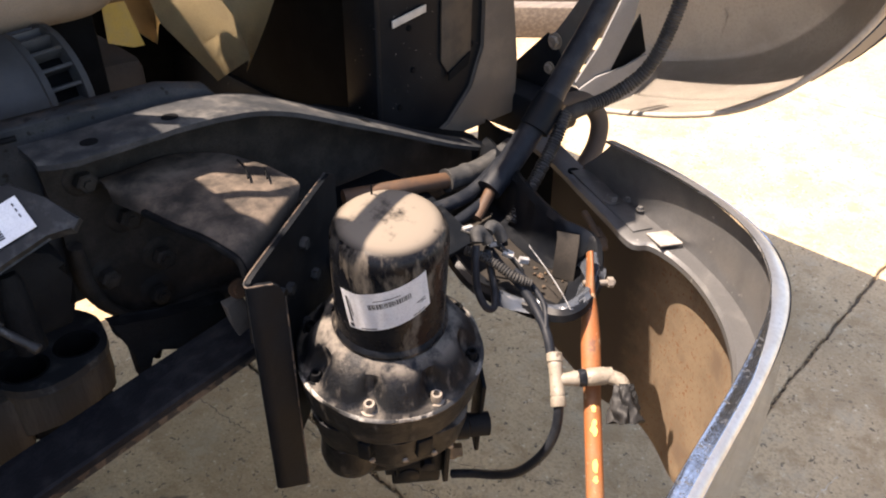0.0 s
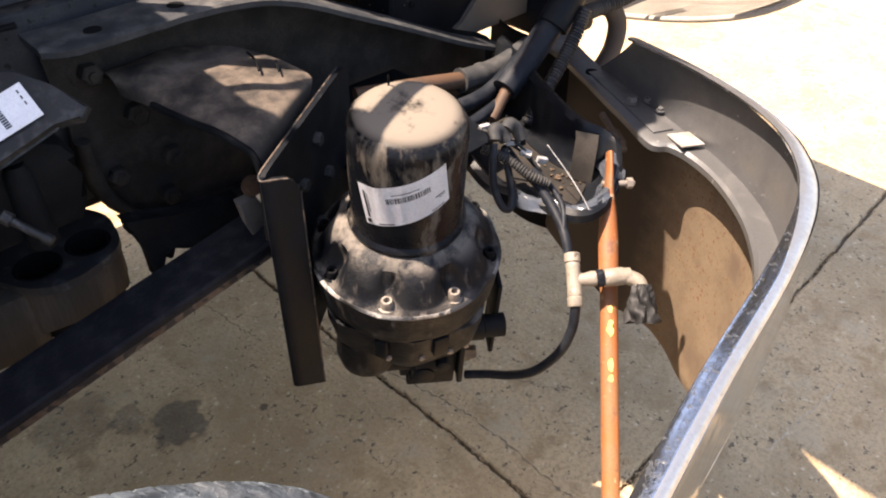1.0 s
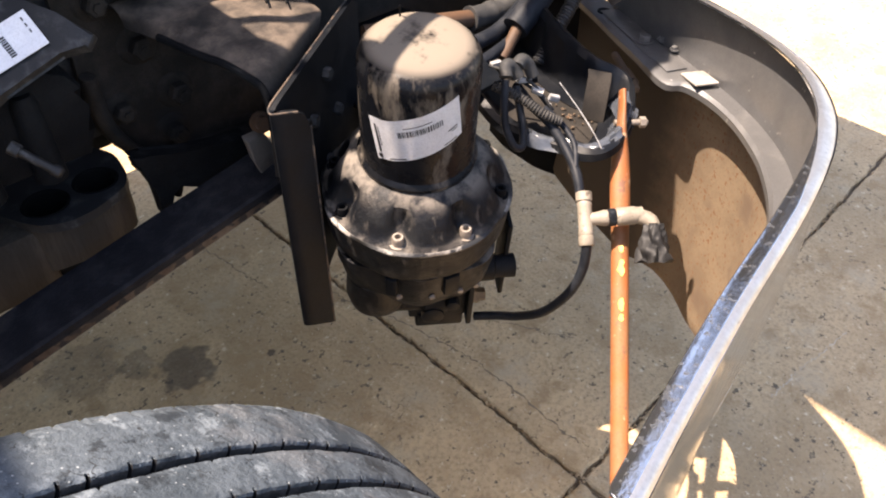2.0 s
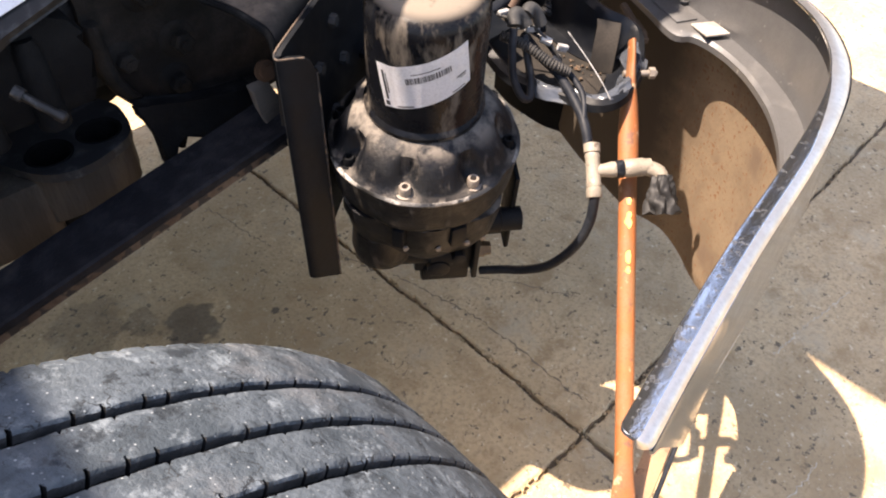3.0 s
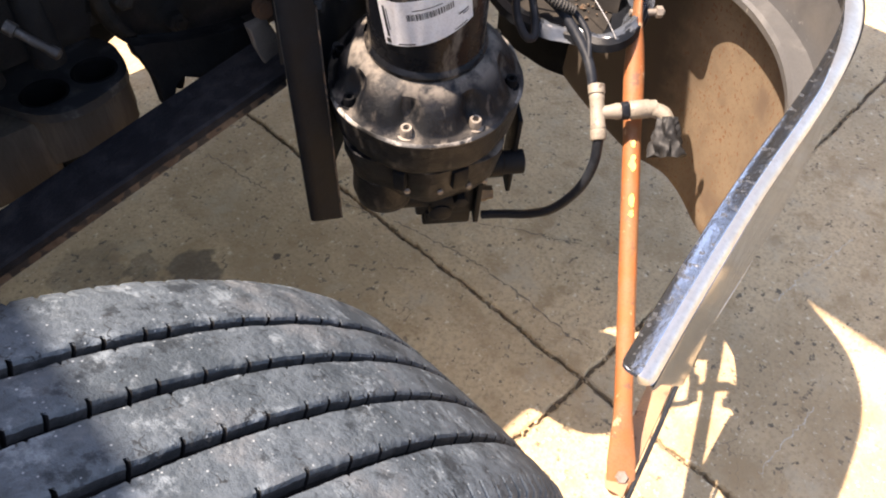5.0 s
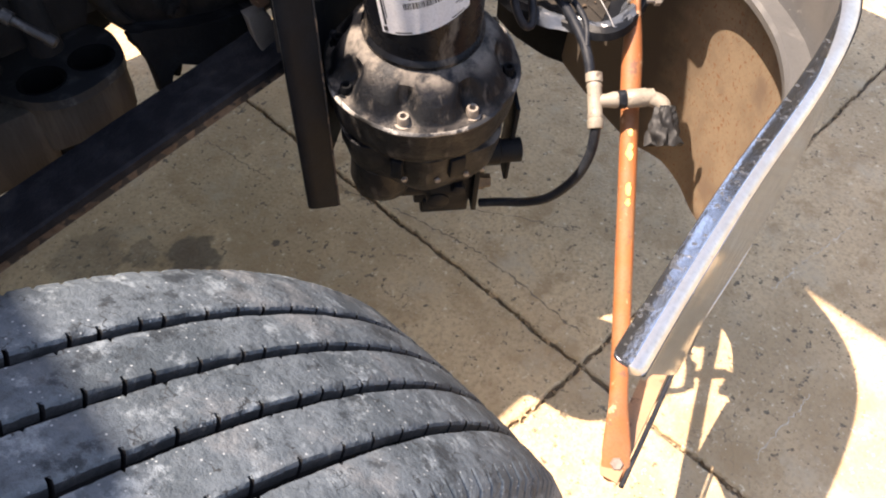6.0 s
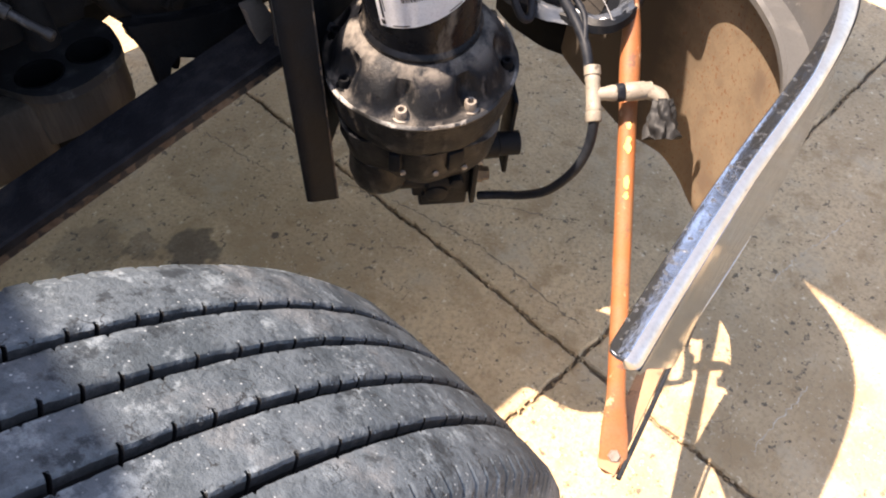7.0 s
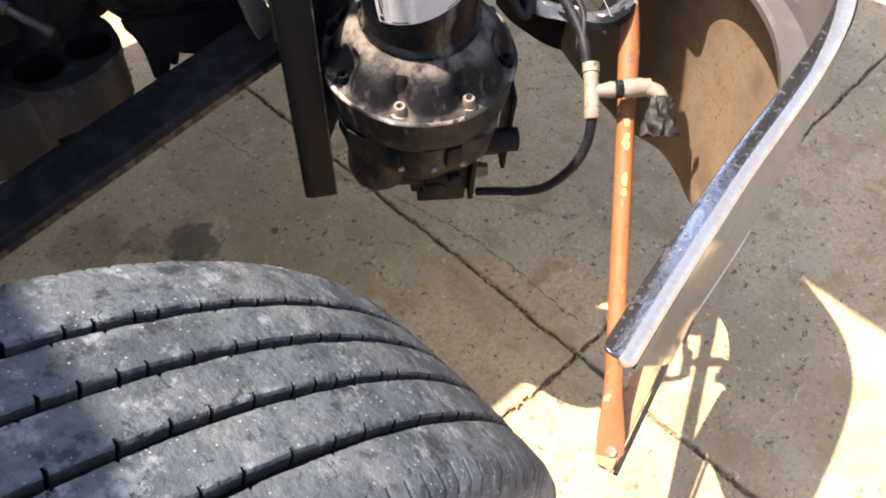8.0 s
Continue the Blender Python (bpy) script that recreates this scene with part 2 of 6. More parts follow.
M_CLEAR = mat("clear_plastic", (0.30, 0.30, 0.30), (0.14, 0.14, 0.14), 0.2, scale=70)
M_CONDUIT = mat("black_conduit", (0.012, 0.013, 0.015), (0.035, 0.034, 0.033), 0.5, scale=25, sheen=0.3)
M_CONDUIT2 = mat("dusty_conduit", (0.022, 0.022, 0.022), (0.045, 0.042, 0.039), 0.65, scale=18, sheen=0.25)
M_RUSTW = mat("rust_brown", (0.078, 0.038, 0.018), (0.048, 0.026, 0.015), 0.7, scale=25)
M_GREYRUB = mat("grey_rubber", (0.026, 0.027, 0.028), (0.055, 0.053, 0.05), 0.7, scale=30, sheen=0.25)
M_TAN = mat("dusty_tan_paint", (0.28, 0.21, 0.155), (0.22, 0.165, 0.12), 0.7, scale=7)
M_TAN2 = mat("taupe_dust", (0.075, 0.064, 0.054), (0.11, 0.092, 0.075), 0.8, scale=9)
M_TANDARK = mat("brown_dust", (0.045, 0.033, 0.026), (0.065, 0.05, 0.038), 0.8, scale=9)
M_PANEL = mat("black_panel", (0.0048, 0.0062, 0.0085), (0.009, 0.0105, 0.0125), 0.5, scale=9, spots=(0.2, 0.19, 0.18), spot_scale=160, spot_range=(0.74, 0.77), sheen=0.1)
M_PALEHOOD = mat("pale_panel", (0.20, 0.20, 0.205), (0.16, 0.16, 0.162), 0.6, scale=9)
M_ALT = mat("alternator_alloy", (0.05, 0.052, 0.056), (0.032, 0.033, 0.035), 0.6, 0.1, scale=14, dust=(0.09, 0.08, 0.07), dust_range=(0.5, 0.8))
M_EDGE = mat("rust_worn_edge", (0.11, 0.08, 0.058), (0.05, 0.03, 0.02), 0.7, scale=45, mix=(0.35, 0.65), spots=(0.010, 0.010, 0.011), spot_scale=60, spot_range=(0.48, 0.56))
M_SPRING = mat("spring_steel_paint", (0.009, 0.0098, 0.0125), (0.019, 0.0198, 0.023), 0.6, scale=35, bump=0.5, dust=(0.05, 0.045, 0.04), dust_range=(0.55, 0.85), sheen=0.12)
M_WORNCAST = mat("scuffed_casting", (0.015, 0.0165, 0.0185), (0.06, 0.062, 0.065), 0.55, scale=45, mix=(0.5, 0.72), sheen=0.3, dust=(0.10, 0.085, 0.07), dust_range=(0.55, 0.8))
M_RIMWEAR = mat("worn_rim_paint", (0.008, 0.008, 0.008), (0.2, 0.185, 0.165), 0.5, scale=30, mix=(0.5, 0.58))
M_RUSTDARK = mat("dark_rusty_steel", (0.075, 0.05, 0.031), (0.048, 0.032, 0.021), 0.85, scale=9, spots=(0.14, 0.065, 0.03), spot_scale=60, spot_range=(0.6, 0.7), spot_detail=4.0)
M_FLANGERUST = mat("orange_rust", (0.34, 0.185, 0.10), (0.24, 0.14, 0.085), 0.85, scale=22, mix=(0.35, 0.6), spots=(0.16, 0.08, 0.045), spot_scale=70, spot_range=(0.6, 0.7), spot_detail=4.0, bump=0.3)
M_TABPALE = mat("pale_tab", (0.30, 0.28, 0.255), (0.22, 0.195, 0.17), 0.6, scale=40)
M_WEB = mat("grimy_black_casting", (0.016, 0.0155, 0.015), (0.034, 0.031, 0.0285), 0.8, scale=14, bump=0.5, dust=(0.058, 0.052, 0.047), dust_range=(0.45, 0.8), dust_slope=(-0.3, 0.8), side_dust=(0.52, 0.8), side_amount=0.35, sheen=0.12)
M_TONGUE = mat("dusty_pale_steel", (0.13, 0.112, 0.095), (0.08, 0.068, 0.058), 0.75, scale=25)
# unseen hood tones, chosen for what the chrome lip mirrors
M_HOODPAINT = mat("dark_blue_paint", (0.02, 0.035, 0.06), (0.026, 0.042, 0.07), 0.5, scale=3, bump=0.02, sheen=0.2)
M_SKYTONE = mat("sky_stand_in", (0.32, 0.39, 0.48), (0.27, 0.33, 0.41), 0.45, scale=3, bump=0.02)
M_LIPDARK = mat("unseen_dark_blue", (0.03, 0.048, 0.075), (0.05, 0.07, 0.10), 0.8, scale=8)
M_TRAYDUST = mat("dusty_brown_steel", (0.045, 0.034, 0.025), (0.02, 0.017, 0.014), 0.7, scale=30)
M_TIMBER = mat("weathered_timber", (0.10, 0.08, 0.065), (0.16, 0.13, 0.1), 0.85, scale=8, stretch=(1, 8, 8))


# ---- builders ----
def part(name, bm, material, parent, label="", smooth=True):
    me = bpy.data.meshes.new(name)
    bmesh.ops.recalc_face_normals(bm, faces=bm.faces)
    for f in bm.faces:
        f.smooth = smooth
    bm.to_mesh(me)
    bm.free()
    me.materials.append(material)
    if smooth:
        me.set_sharp_from_angle(angle=radians(38))
    ob = new(name, me)
    ob.parent = parent
    if label:
        tagged(ob, label)
    return ob


def thing(name, at, label, category, group="", kind=""):
    ob = new(name)
    ob.location = at
    ob.empty_display_size = 0.05
    return tagged(ob, label, category, group, kind)


def rel(ob, bm):
    """Moves world-built geometry into the frame of its thing."""
    bmesh.ops.translate(bm, verts=bm.verts, vec=-ob.location)
    return bm


def wpart(name, bm, material, owner, label="", smooth=True):
    return part(name, rel(owner, bm), material, owner, label, smooth)


def axes(d, hint=(0, 0, 1)):
    d = Vector(d).normalized()
    h = Vector(hint)
    if abs(d.dot(h)) > 0.95:
        h = Vector((1, 0, 0))
    a = h.cross(d).normalized()
    return a, d.cross(a).normalized(), d


def box(bm, centre, size, rot=None, bevel=0.0):
    r = bmesh.ops.create_cube(bm, size=1.0)
    vs = r["verts"]
    m = Matrix.Translation(centre) @ (rot.to_4x4() if rot else Matrix()) @ Matrix.Diagonal((*size, 1))
    bmesh.ops.transform(bm, matrix=m, verts=vs)
    if bevel:
        es = list({e for v in vs for e in v.link_edges})
        bmesh.ops.bevel(bm, geom=es, offset=bevel, segments=2, profile=0.5, affect="EDGES", clamp_overlap=True)
    return bm


def ring_loft(bm, rings, closed=True, caps=True):
    """Joins rings of equal count into a skin."""
    vs = [[bm.verts.new(p) for p in ring] for ring in rings]
    n = len(vs[0])
    for a, b in zip(vs, vs[1:]):
        for i in range(n if closed else n - 1):
            bm.faces.new((a[i], a[(i + 1) % n], b[(i + 1) % n], b[i]))
    if caps and closed:
        bm.faces.new(vs[0][::-1])
        bm.faces.new(vs[-1])
    return vs


def sheet(bm, rows, thick):
    """A skin through a grid of points, thickened to one side, with closed edges."""
    g = [[Vector(p) for p in row] for row in rows]
    n, m = len(g), len(g[0])
    a = [[bm.verts.new(p) for p in row] for row in g]
    b = []
    for i in range(n):
        row = []
        for j in range(m):
            u = g[min(i + 1, n - 1)][j] - g[max(i - 1, 0)][j]
            v = g[i][min(j + 1, m - 1)] - g[i][max(j - 1, 0)]
            w = u.cross(v)
            w = w.normalized() if w.length > 1e-12 else Vector((0, 0, 1))
            row.append(bm.verts.new(g[i][j] + w * thick))
        b.append(row)
    for i in range(n - 1):
        for j in range(m - 1):
            bm.faces.new((a[i][j], a[i][j + 1], a[i + 1][j + 1], a[i + 1][j]))
            bm.faces.new((b[i][j], b[i + 1][j], b[i + 1][j + 1], b[i][j + 1]))
    for i in range(n - 1):
        for j in (0, m - 1):
            bm.faces.new((a[i][j], a[i + 1][j], b[i + 1][j], b[i][j]))
    for j in range(m - 1):
        for i in (0, n - 1):
            bm.faces.new((a[i][j], a[i][j + 1], b[i][j + 1], b[i][j]))
    return bm


def resample(path, n):
    """n points evenly spaced along a path."""
    d = [0.0]
    for p, q in zip(path, path[1:]):
        d.append(d[-1] + (q - p).length)
    out, k = [], 0
    for i in range(n):
        s = d[-1] * i / (n - 1)
        while k < len(d) - 2 and d[k + 1] < s:
            k += 1
        t = (s - d[k]) / max(d[k + 1] - d[k], 1e-9)
        out.append(path[k].lerp(path[k + 1], t))
    return out


def lathe(bm, base, direction, profile, n=48, caps=True, wave=None):
    """profile: (height, radius) pairs along direction from base."""
    a, b, d = axes(direction)
    base = Vector(base)
    rings = []
    for h, r in profile:
        ring = []
        for i in range(n):
            t = 2 * math.pi * i / n
            rr = r * (wave(t, h) if wave else 1.0)
            ring.append(base + d * h + (a * math.cos(t) + b * math.sin(t)) * rr)
        rings.append(ring)
    ring_loft(bm, rings, True, caps)
    return bm


def smooth_path(pts, steps=8):
    pts = [Vector(p) for p in pts]
    out = []
    for i in range(len(pts) - 1):
        p0, p1, p2, p3 = pts[max(i - 1, 0)], pts[i], pts[i + 1], pts[min(i + 2, len(pts) - 1)]
        for k in range(steps):
            t = k / steps
            out.append(0.5 * (2 * p1 + (p2 - p0) * t + (2 * p0 - 5 * p1 + 4 * p2 - p3) * t * t + (3 * p1 - p0 - 3 * p2 + p3) * t ** 3))
    out.append(pts[-1])
    return out


def tube(bm, pts, r, n=14, steps=8, ribs=0.0, pitch=0.006, section=None):
    """A round hose along points; ribs: corrugation depth. section: (wide, thin) scale for a strap."""
    path = smooth_path(pts, steps) if steps > 1 else [Vector(p) for p in pts]
    if ribs:
        fine, length = [path[0]], 0.0
        for p, q in zip(path, path[1:]):
            k = max(1, int((q - p).length / (pitch / 4)))
            fine += [p.lerp(q, (j + 1) / k) for j in range(k)]
        path = fine
    rings, side = [], None
    length = 0.0
    for i, p in enumerate(path):
        d = (path[min(i + 1, len(path) - 1)] - path[max(i - 1, 0)]).normalized()
        if side is None:
            side = axes(d)[0]
        side = (side - d * side.dot(d)).normalized()
        up = d.cross(side)
        if i:
            length += (p - path[i - 1]).length
        rr = r if not callable(r) else r(i / (len(path) - 1))
        rr *= 1.0
        if ribs:
            rr += ribs * (1 if math.sin(2 * math.pi * length / pitch) > 0 else 0)
        sw, st = section or (1, 1)
        rings.append([p + (side * math.cos(2 * math.pi * k / n) * sw + up * math.sin(2 * math.pi * k / n) * st) * rr for k in range(n)])
    ring_loft(bm, rings)
    return bm


def plate(bm, outline, normal, thick, bevel=0.0):
    """A flat plate from 3D outline points in one plane, thickened along normal."""
    nrm = Vector(normal).normalized() * thick
    lo = [bm.verts.new(Vector(p)) for p in outline]
    hi = [bm.verts.new(Vector(p) + nrm) for p in outline]
    n = len(lo)
    bm.faces.new(lo)
    bm.faces.new(hi[::-1])
    fs = [bm.faces.new((lo[i], hi[i], hi[(i + 1) % n], lo[(i + 1) % n])) for i in range(n)]
    if bevel:
        es = [e for e in bm.edges if all(v in lo or v in hi for v in e.verts) and not (e.verts[0] in lo) ^ (e.verts[1] in lo)]
        bmesh.ops.bevel(bm, geom=es, offset=bevel, segments=2, profile=0.5, affect="EDGES", clamp_overlap=True)
    return bm


def bolt(parent, at, d, r=0.009, h=0.008, material=None, washer=True, name="bolt", socket=False):
    bm = bmesh.new()
    if washer:
        lathe(bm, at, d, [(0, r * 1.45), (0.002, r * 1.45)], 20)
    base = Vector(at) + Vector(d).normalized() * (0.002 if washer else 0)
    if socket:
        lathe(bm, base, d, [(0, r), (h * 0.85, r), (h, r * 0.88), (h, r * 0.55), (h * 0.4, r * 0.5)], 18)
    else:
        lathe(bm, base, d, [(0, r), (h * 0.8, r), (h, r * 0.85)], 6)
    return wpart(name, bm, material or M_STEEL, parent)


# ---- ground ----
ground_bm = bmesh.new()
bmesh.ops.create_grid(ground_bm, x_segments=2, y_segments=2, size=300)
GZ = 0.18
bmesh.ops.translate(ground_bm, verts=ground_bm.verts, vec=(0, 0, GZ - 0.014))
ground = part("ground", ground_bm, M_JOINT, None)
tagged(ground, "tan broom-finished concrete yard under the truck", "ground", kind="structure")
JX, JY, CELL = 0.75, 0.411, 3.05


def slab(i, j):
    x0, y0 = JX + i * CELL, JY + j * CELL
    near = -1 <= i <= 0 and -1 <= j <= 0
    g = 0.0048
    corners = [(x0 + g, y0 + g), (x0 + CELL - g, y0 + g), (x0 + CELL - g, y0 + CELL - g), (x0 + g, y0 + CELL - g)]
    pts = []
    for k in range(4):
        a, b = Vector(corners[k]), Vector(corners[(k + 1) % 4])
        n = 380 if near else 1
        for s in range(n):
            p = a.lerp(b, s / n)
            if near:
                q = Vector((p.x, p.y, 0)) * 11
                p += Vector((noise.noise(q), noise.noise(q + Vector((9, 4, 2))))) * 0.006
                p += Vector((noise.noise(q * 4), noise.noise(q * 4 + Vector((3, 7, 5))))) * 0.004
                p += Vector((noise.noise(q * 11), noise.noise(q * 11 + Vector((5, 1, 8))))) * 0.004
            pts.append((p.x - 0.03 * (p.y - JY), p.y + 0.05 * max(0.0, p.x - JX)))
    bm = bmesh.new()
    c = Vector((x0 + CELL / 2, y0 + CELL / 2))
    inner = []
    for p in pts:
        v = Vector(p)
        v += Vector((max(-1, min(1, (c.x - v.x) * 4)), max(-1, min(1, (c.y - v.y) * 4)))) * 0.004
        inner.append(v)
    low = [bm.verts.new((p[0], p[1], GZ - 0.02)) for p in pts]
    mid = [bm.verts.new((p[0], p[1], GZ - 0.004)) for p in pts]
    top = [bm.verts.new((p.x, p.y, GZ)) for p in inner]
    n = len(pts)
    for s in range(n):
        e = (s + 1) % n
        bm.faces.new((low[s], low[e], mid[e], mid[s]))
        bm.faces.new((mid[s], mid[e], top[e], top[s]))
    bm.faces.new(top)
    return part("slab", bm, M_CONC, ground, smooth=False)


def crack(points, width, material=None, name="crack", label="hairline crack"):
    bm = bmesh.new()
    path = smooth_path([(x, y, GZ + 0.0008) for x, y in points], 14)
    rng = random.Random(len(points) * 7 + 1)
    left, right = [], []
    for i, p in enumerate(path):
        d = (path[min(i + 1, len(path) - 1)] - path[max(i - 1, 0)]).normalized()
        n = Vector((-d.y, d.x, 0))
        j = n * rng.uniform(-0.004, 0.004)
        w = width * rng.uniform(0.15, 1.0)
        left.append(bm.verts.new(p + j + n * w))
        right.append(bm.verts.new(p + j - n * w))
    for i in range(len(path) - 1):
        bm.faces.new((left[i], left[i + 1], right[i + 1], right[i]))
    return part(name, bm, material or M_JOINT, ground, label, smooth=False)


crack([(0.753, 0.994), (0.779, 0.881), (0.804, 0.768), (0.811, 0.638), (0.809, 0.508), (0.820, 0.447)], 0.0022)
# crumbs of concrete and grit lodged in the two joints
bm = bmesh.new()
rng = random.Random(21)
for q in range(420):
    along, across, r = rng.uniform(-1.0, 1.6), rng.gauss(0, 0.004), rng.uniform(0.0014, 0.0042)
    if q % 2:
        c = Vector((JX + along * 0.8, JY + across + 0.04 * max(0.0, along), 0))
    else:
        c = Vector((JX + across - 0.03 * along, JY + along, 0))
    c.z = GZ - 0.008 + rng.uniform(0, 0.004)
    for v in bmesh.ops.create_icosphere(bm, subdivisions=1, radius=r, matrix=Matrix.Translation(c))["verts"]:
        v.co += Vector((rng.uniform(-1, 1), rng.uniform(-1, 1), rng.uniform(-1, 1))) * r * 0.45
tagged(part("joint_grit", bm, M_CONC, ground, "crumbs lodged in the slab joints", smooth=False), kind="stuff")
M_SCRATCH = mat("pale_scratch", (0.5, 0.44, 0.34), (0.36, 0.3, 0.22), 0.9, scale=60)
crack([(0.835, 0.067), (0.937, 0.068), (1.035, 0.069)], 0.0016, M_SCRATCH, "scratch", "pale scratch in the concrete")
crack([(1.209, 0.260), (1.272, 0.258), (1.334, 0.255), (1.424, 0.245), (1.509, 0.237)], 0.0018, M_SCRATCH, "scratch", "pale scratch in the concrete")
crack([(0.547, 1.489), (0.565, 1.410), (0.573, 1.341), (0.592, 1.263)], 0.002)
crack([(0.860, 0.898), (0.959, 0.759), (1.021, 0.655)], 0.0013)
crack([(0.690, 1.272), (0.699, 1.159), (0.721, 1.055)], 0.0016)


# ---- wheel ----
def build_wheel():
    ax = Vector((-0.2226, 0.245, GZ + 0.506))
    turn = Matrix.Rotation(0.005, 3, "Z")
    w = thing("wheel", (ax.x, ax.y, GZ), "worn grey ribbed truck tyre on a steel wheel, standing on concrete", "wheel")
    R, half, gd = 0.509, 0.108, 0.014
    pitch = 0.041
    grooves = [pitch * k for k in (-1.5, -0.5, 0.5, 1.5)]
    gw = 0.0043
    ys = [-half, -half + 0.012]
    kinds = [0, 0]
    for g in grooves:
        ys += [g - 0.015, g - 0.009, g - gw, g - gw * 0.8, g + gw * 0.35, g + gw * 0.6, g + gw * 0.85, g + gw * 1.15, g + gw * 1.7, g + 0.012, g + 0.017]
        kinds += [0, 0, 1, 2, 2, 4, 5, 3, 0, 0, 0]
    shoulder = 0.010
    ys += [half + shoulder - 0.012, half + shoulder]
    kinds += [0, 0]
    N = 2400
    rng = random.Random(4)
    notch = {}
    for gi in range(8):
        t = rng.random() * 20
        while t < N:
            depth = rng.uniform(0.4, 1.0) if gi % 2 else rng.uniform(0.0, 0.22)
            notch[(gi, int(t))] = depth
            t += rng.uniform(11, 24)
    bm = bmesh.new()
    side = [(-half - 0.010, 0.024), (-half - 0.018, 0.05), (-half - 0.03, 0.12), (-half - 0.024, 0.19), (-0.085, 0.235)]

    def turned(y, r, th):
        return ax + turn @ Vector((r * math.sin(th), y, r * math.cos(th)))

    rings = []
    for k in range(N):
        th = 2 * math.pi * k / N
        ring = [(y, R - drop) for y, drop in reversed(side)]
        gi = 0
        for y, kd in zip(ys, kinds):
            r = R - y * y / 2.8
            yy = y
            if kd in (1, 3):
                s = -1 if kd == 1 else 1
                q = notch.get((gi, k), 0)
                wob = noise.noise((k * 0.055, gi * 3.0, 0)) * 0.0008 + noise.noise((k * 0.3, gi * 3.0, 5)) * 0.0004
                yy = y + s * 0.0085 * q + wob
                r -= 0.005 * q + 0.0006 + 0.0015 * abs(noise.noise((k * 0.035, gi * 5.0, 3)))
                gi += 1
            elif kd == 2:
                r -= gd
            elif kd in (4, 5):
                q = notch.get((gi, k), 0)
                yy = y + 0.0085 * q + noise.noise((k * 0.055, gi * 3.0, 0)) * 0.0008 + noise.noise((k * 0.3, gi * 3.0, 5)) * 0.0004
                r -= (0.008 if kd == 4 else 0.0028) + 0.004 * q + 0.0007 * noise.noise((k * 0.2, gi * 5.0, 7))
            else:
                r += 0.0008 * noise.noise((math.cos(th) * 30, math.sin(th) * 30, y * 60))
            if y in (ys[0], ys[-1]):
                r -= 0.004 + (0.0025 if k % 12 < 2 else 0)
            ring.append((yy, r))
        ring += [(shoulder - y, R - drop) for y, drop in side]
        rings.append([turned(y, r, th) for y, r in ring])
    vs = [[bm.verts.new(p) for p in ring] for ring in rings]
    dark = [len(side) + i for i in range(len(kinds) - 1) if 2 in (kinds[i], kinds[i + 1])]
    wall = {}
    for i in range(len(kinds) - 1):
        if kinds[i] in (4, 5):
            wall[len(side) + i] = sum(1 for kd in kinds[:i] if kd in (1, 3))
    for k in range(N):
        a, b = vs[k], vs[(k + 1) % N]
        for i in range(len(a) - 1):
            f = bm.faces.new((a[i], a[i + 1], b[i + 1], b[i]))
            # groove walls and slit faces coloured darker in place of shade
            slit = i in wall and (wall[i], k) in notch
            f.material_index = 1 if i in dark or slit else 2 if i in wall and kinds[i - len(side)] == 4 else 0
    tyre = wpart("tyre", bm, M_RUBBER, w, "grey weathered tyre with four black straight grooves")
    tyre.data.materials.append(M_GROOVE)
    tyre.data.materials.append(M_WALLSHADE)
    bm = bmesh.new()
    lathe(bm, ax + turn @ Vector((0, -0.105, 0)), turn @ Vector((0, 1, 0)), [(0, 0.29), (0.015, 0.287), (0.03, 0.26), (0.07, 0.24), (0.14, 0.24), (0.19, 0.28), (0.21, 0.29), (0.19, 0.2), (0.12, 0.12), (0.1, 0.08)], 64, caps=False)
    wpart("rim", bm, M_GREY, w, "grey steel rim")


# ---- air dryer ----
DRY = Vector((0.501, 0.599, 0.924))
DAX = Vector((-0.03, -0.05, 0.37)).normalized()
TO_CAM = Vector((-0.585, -0.81, 0.0))
FR = (TO_CAM - DAX * TO_CAM.dot(DAX)).normalized()
SD = DAX.cross(FR).normalized()


def dp(h, a, b):
    """A point of the dryer: height along its axis, towards its front, to its side."""
    return DRY + DAX * h + FR * a + SD * b


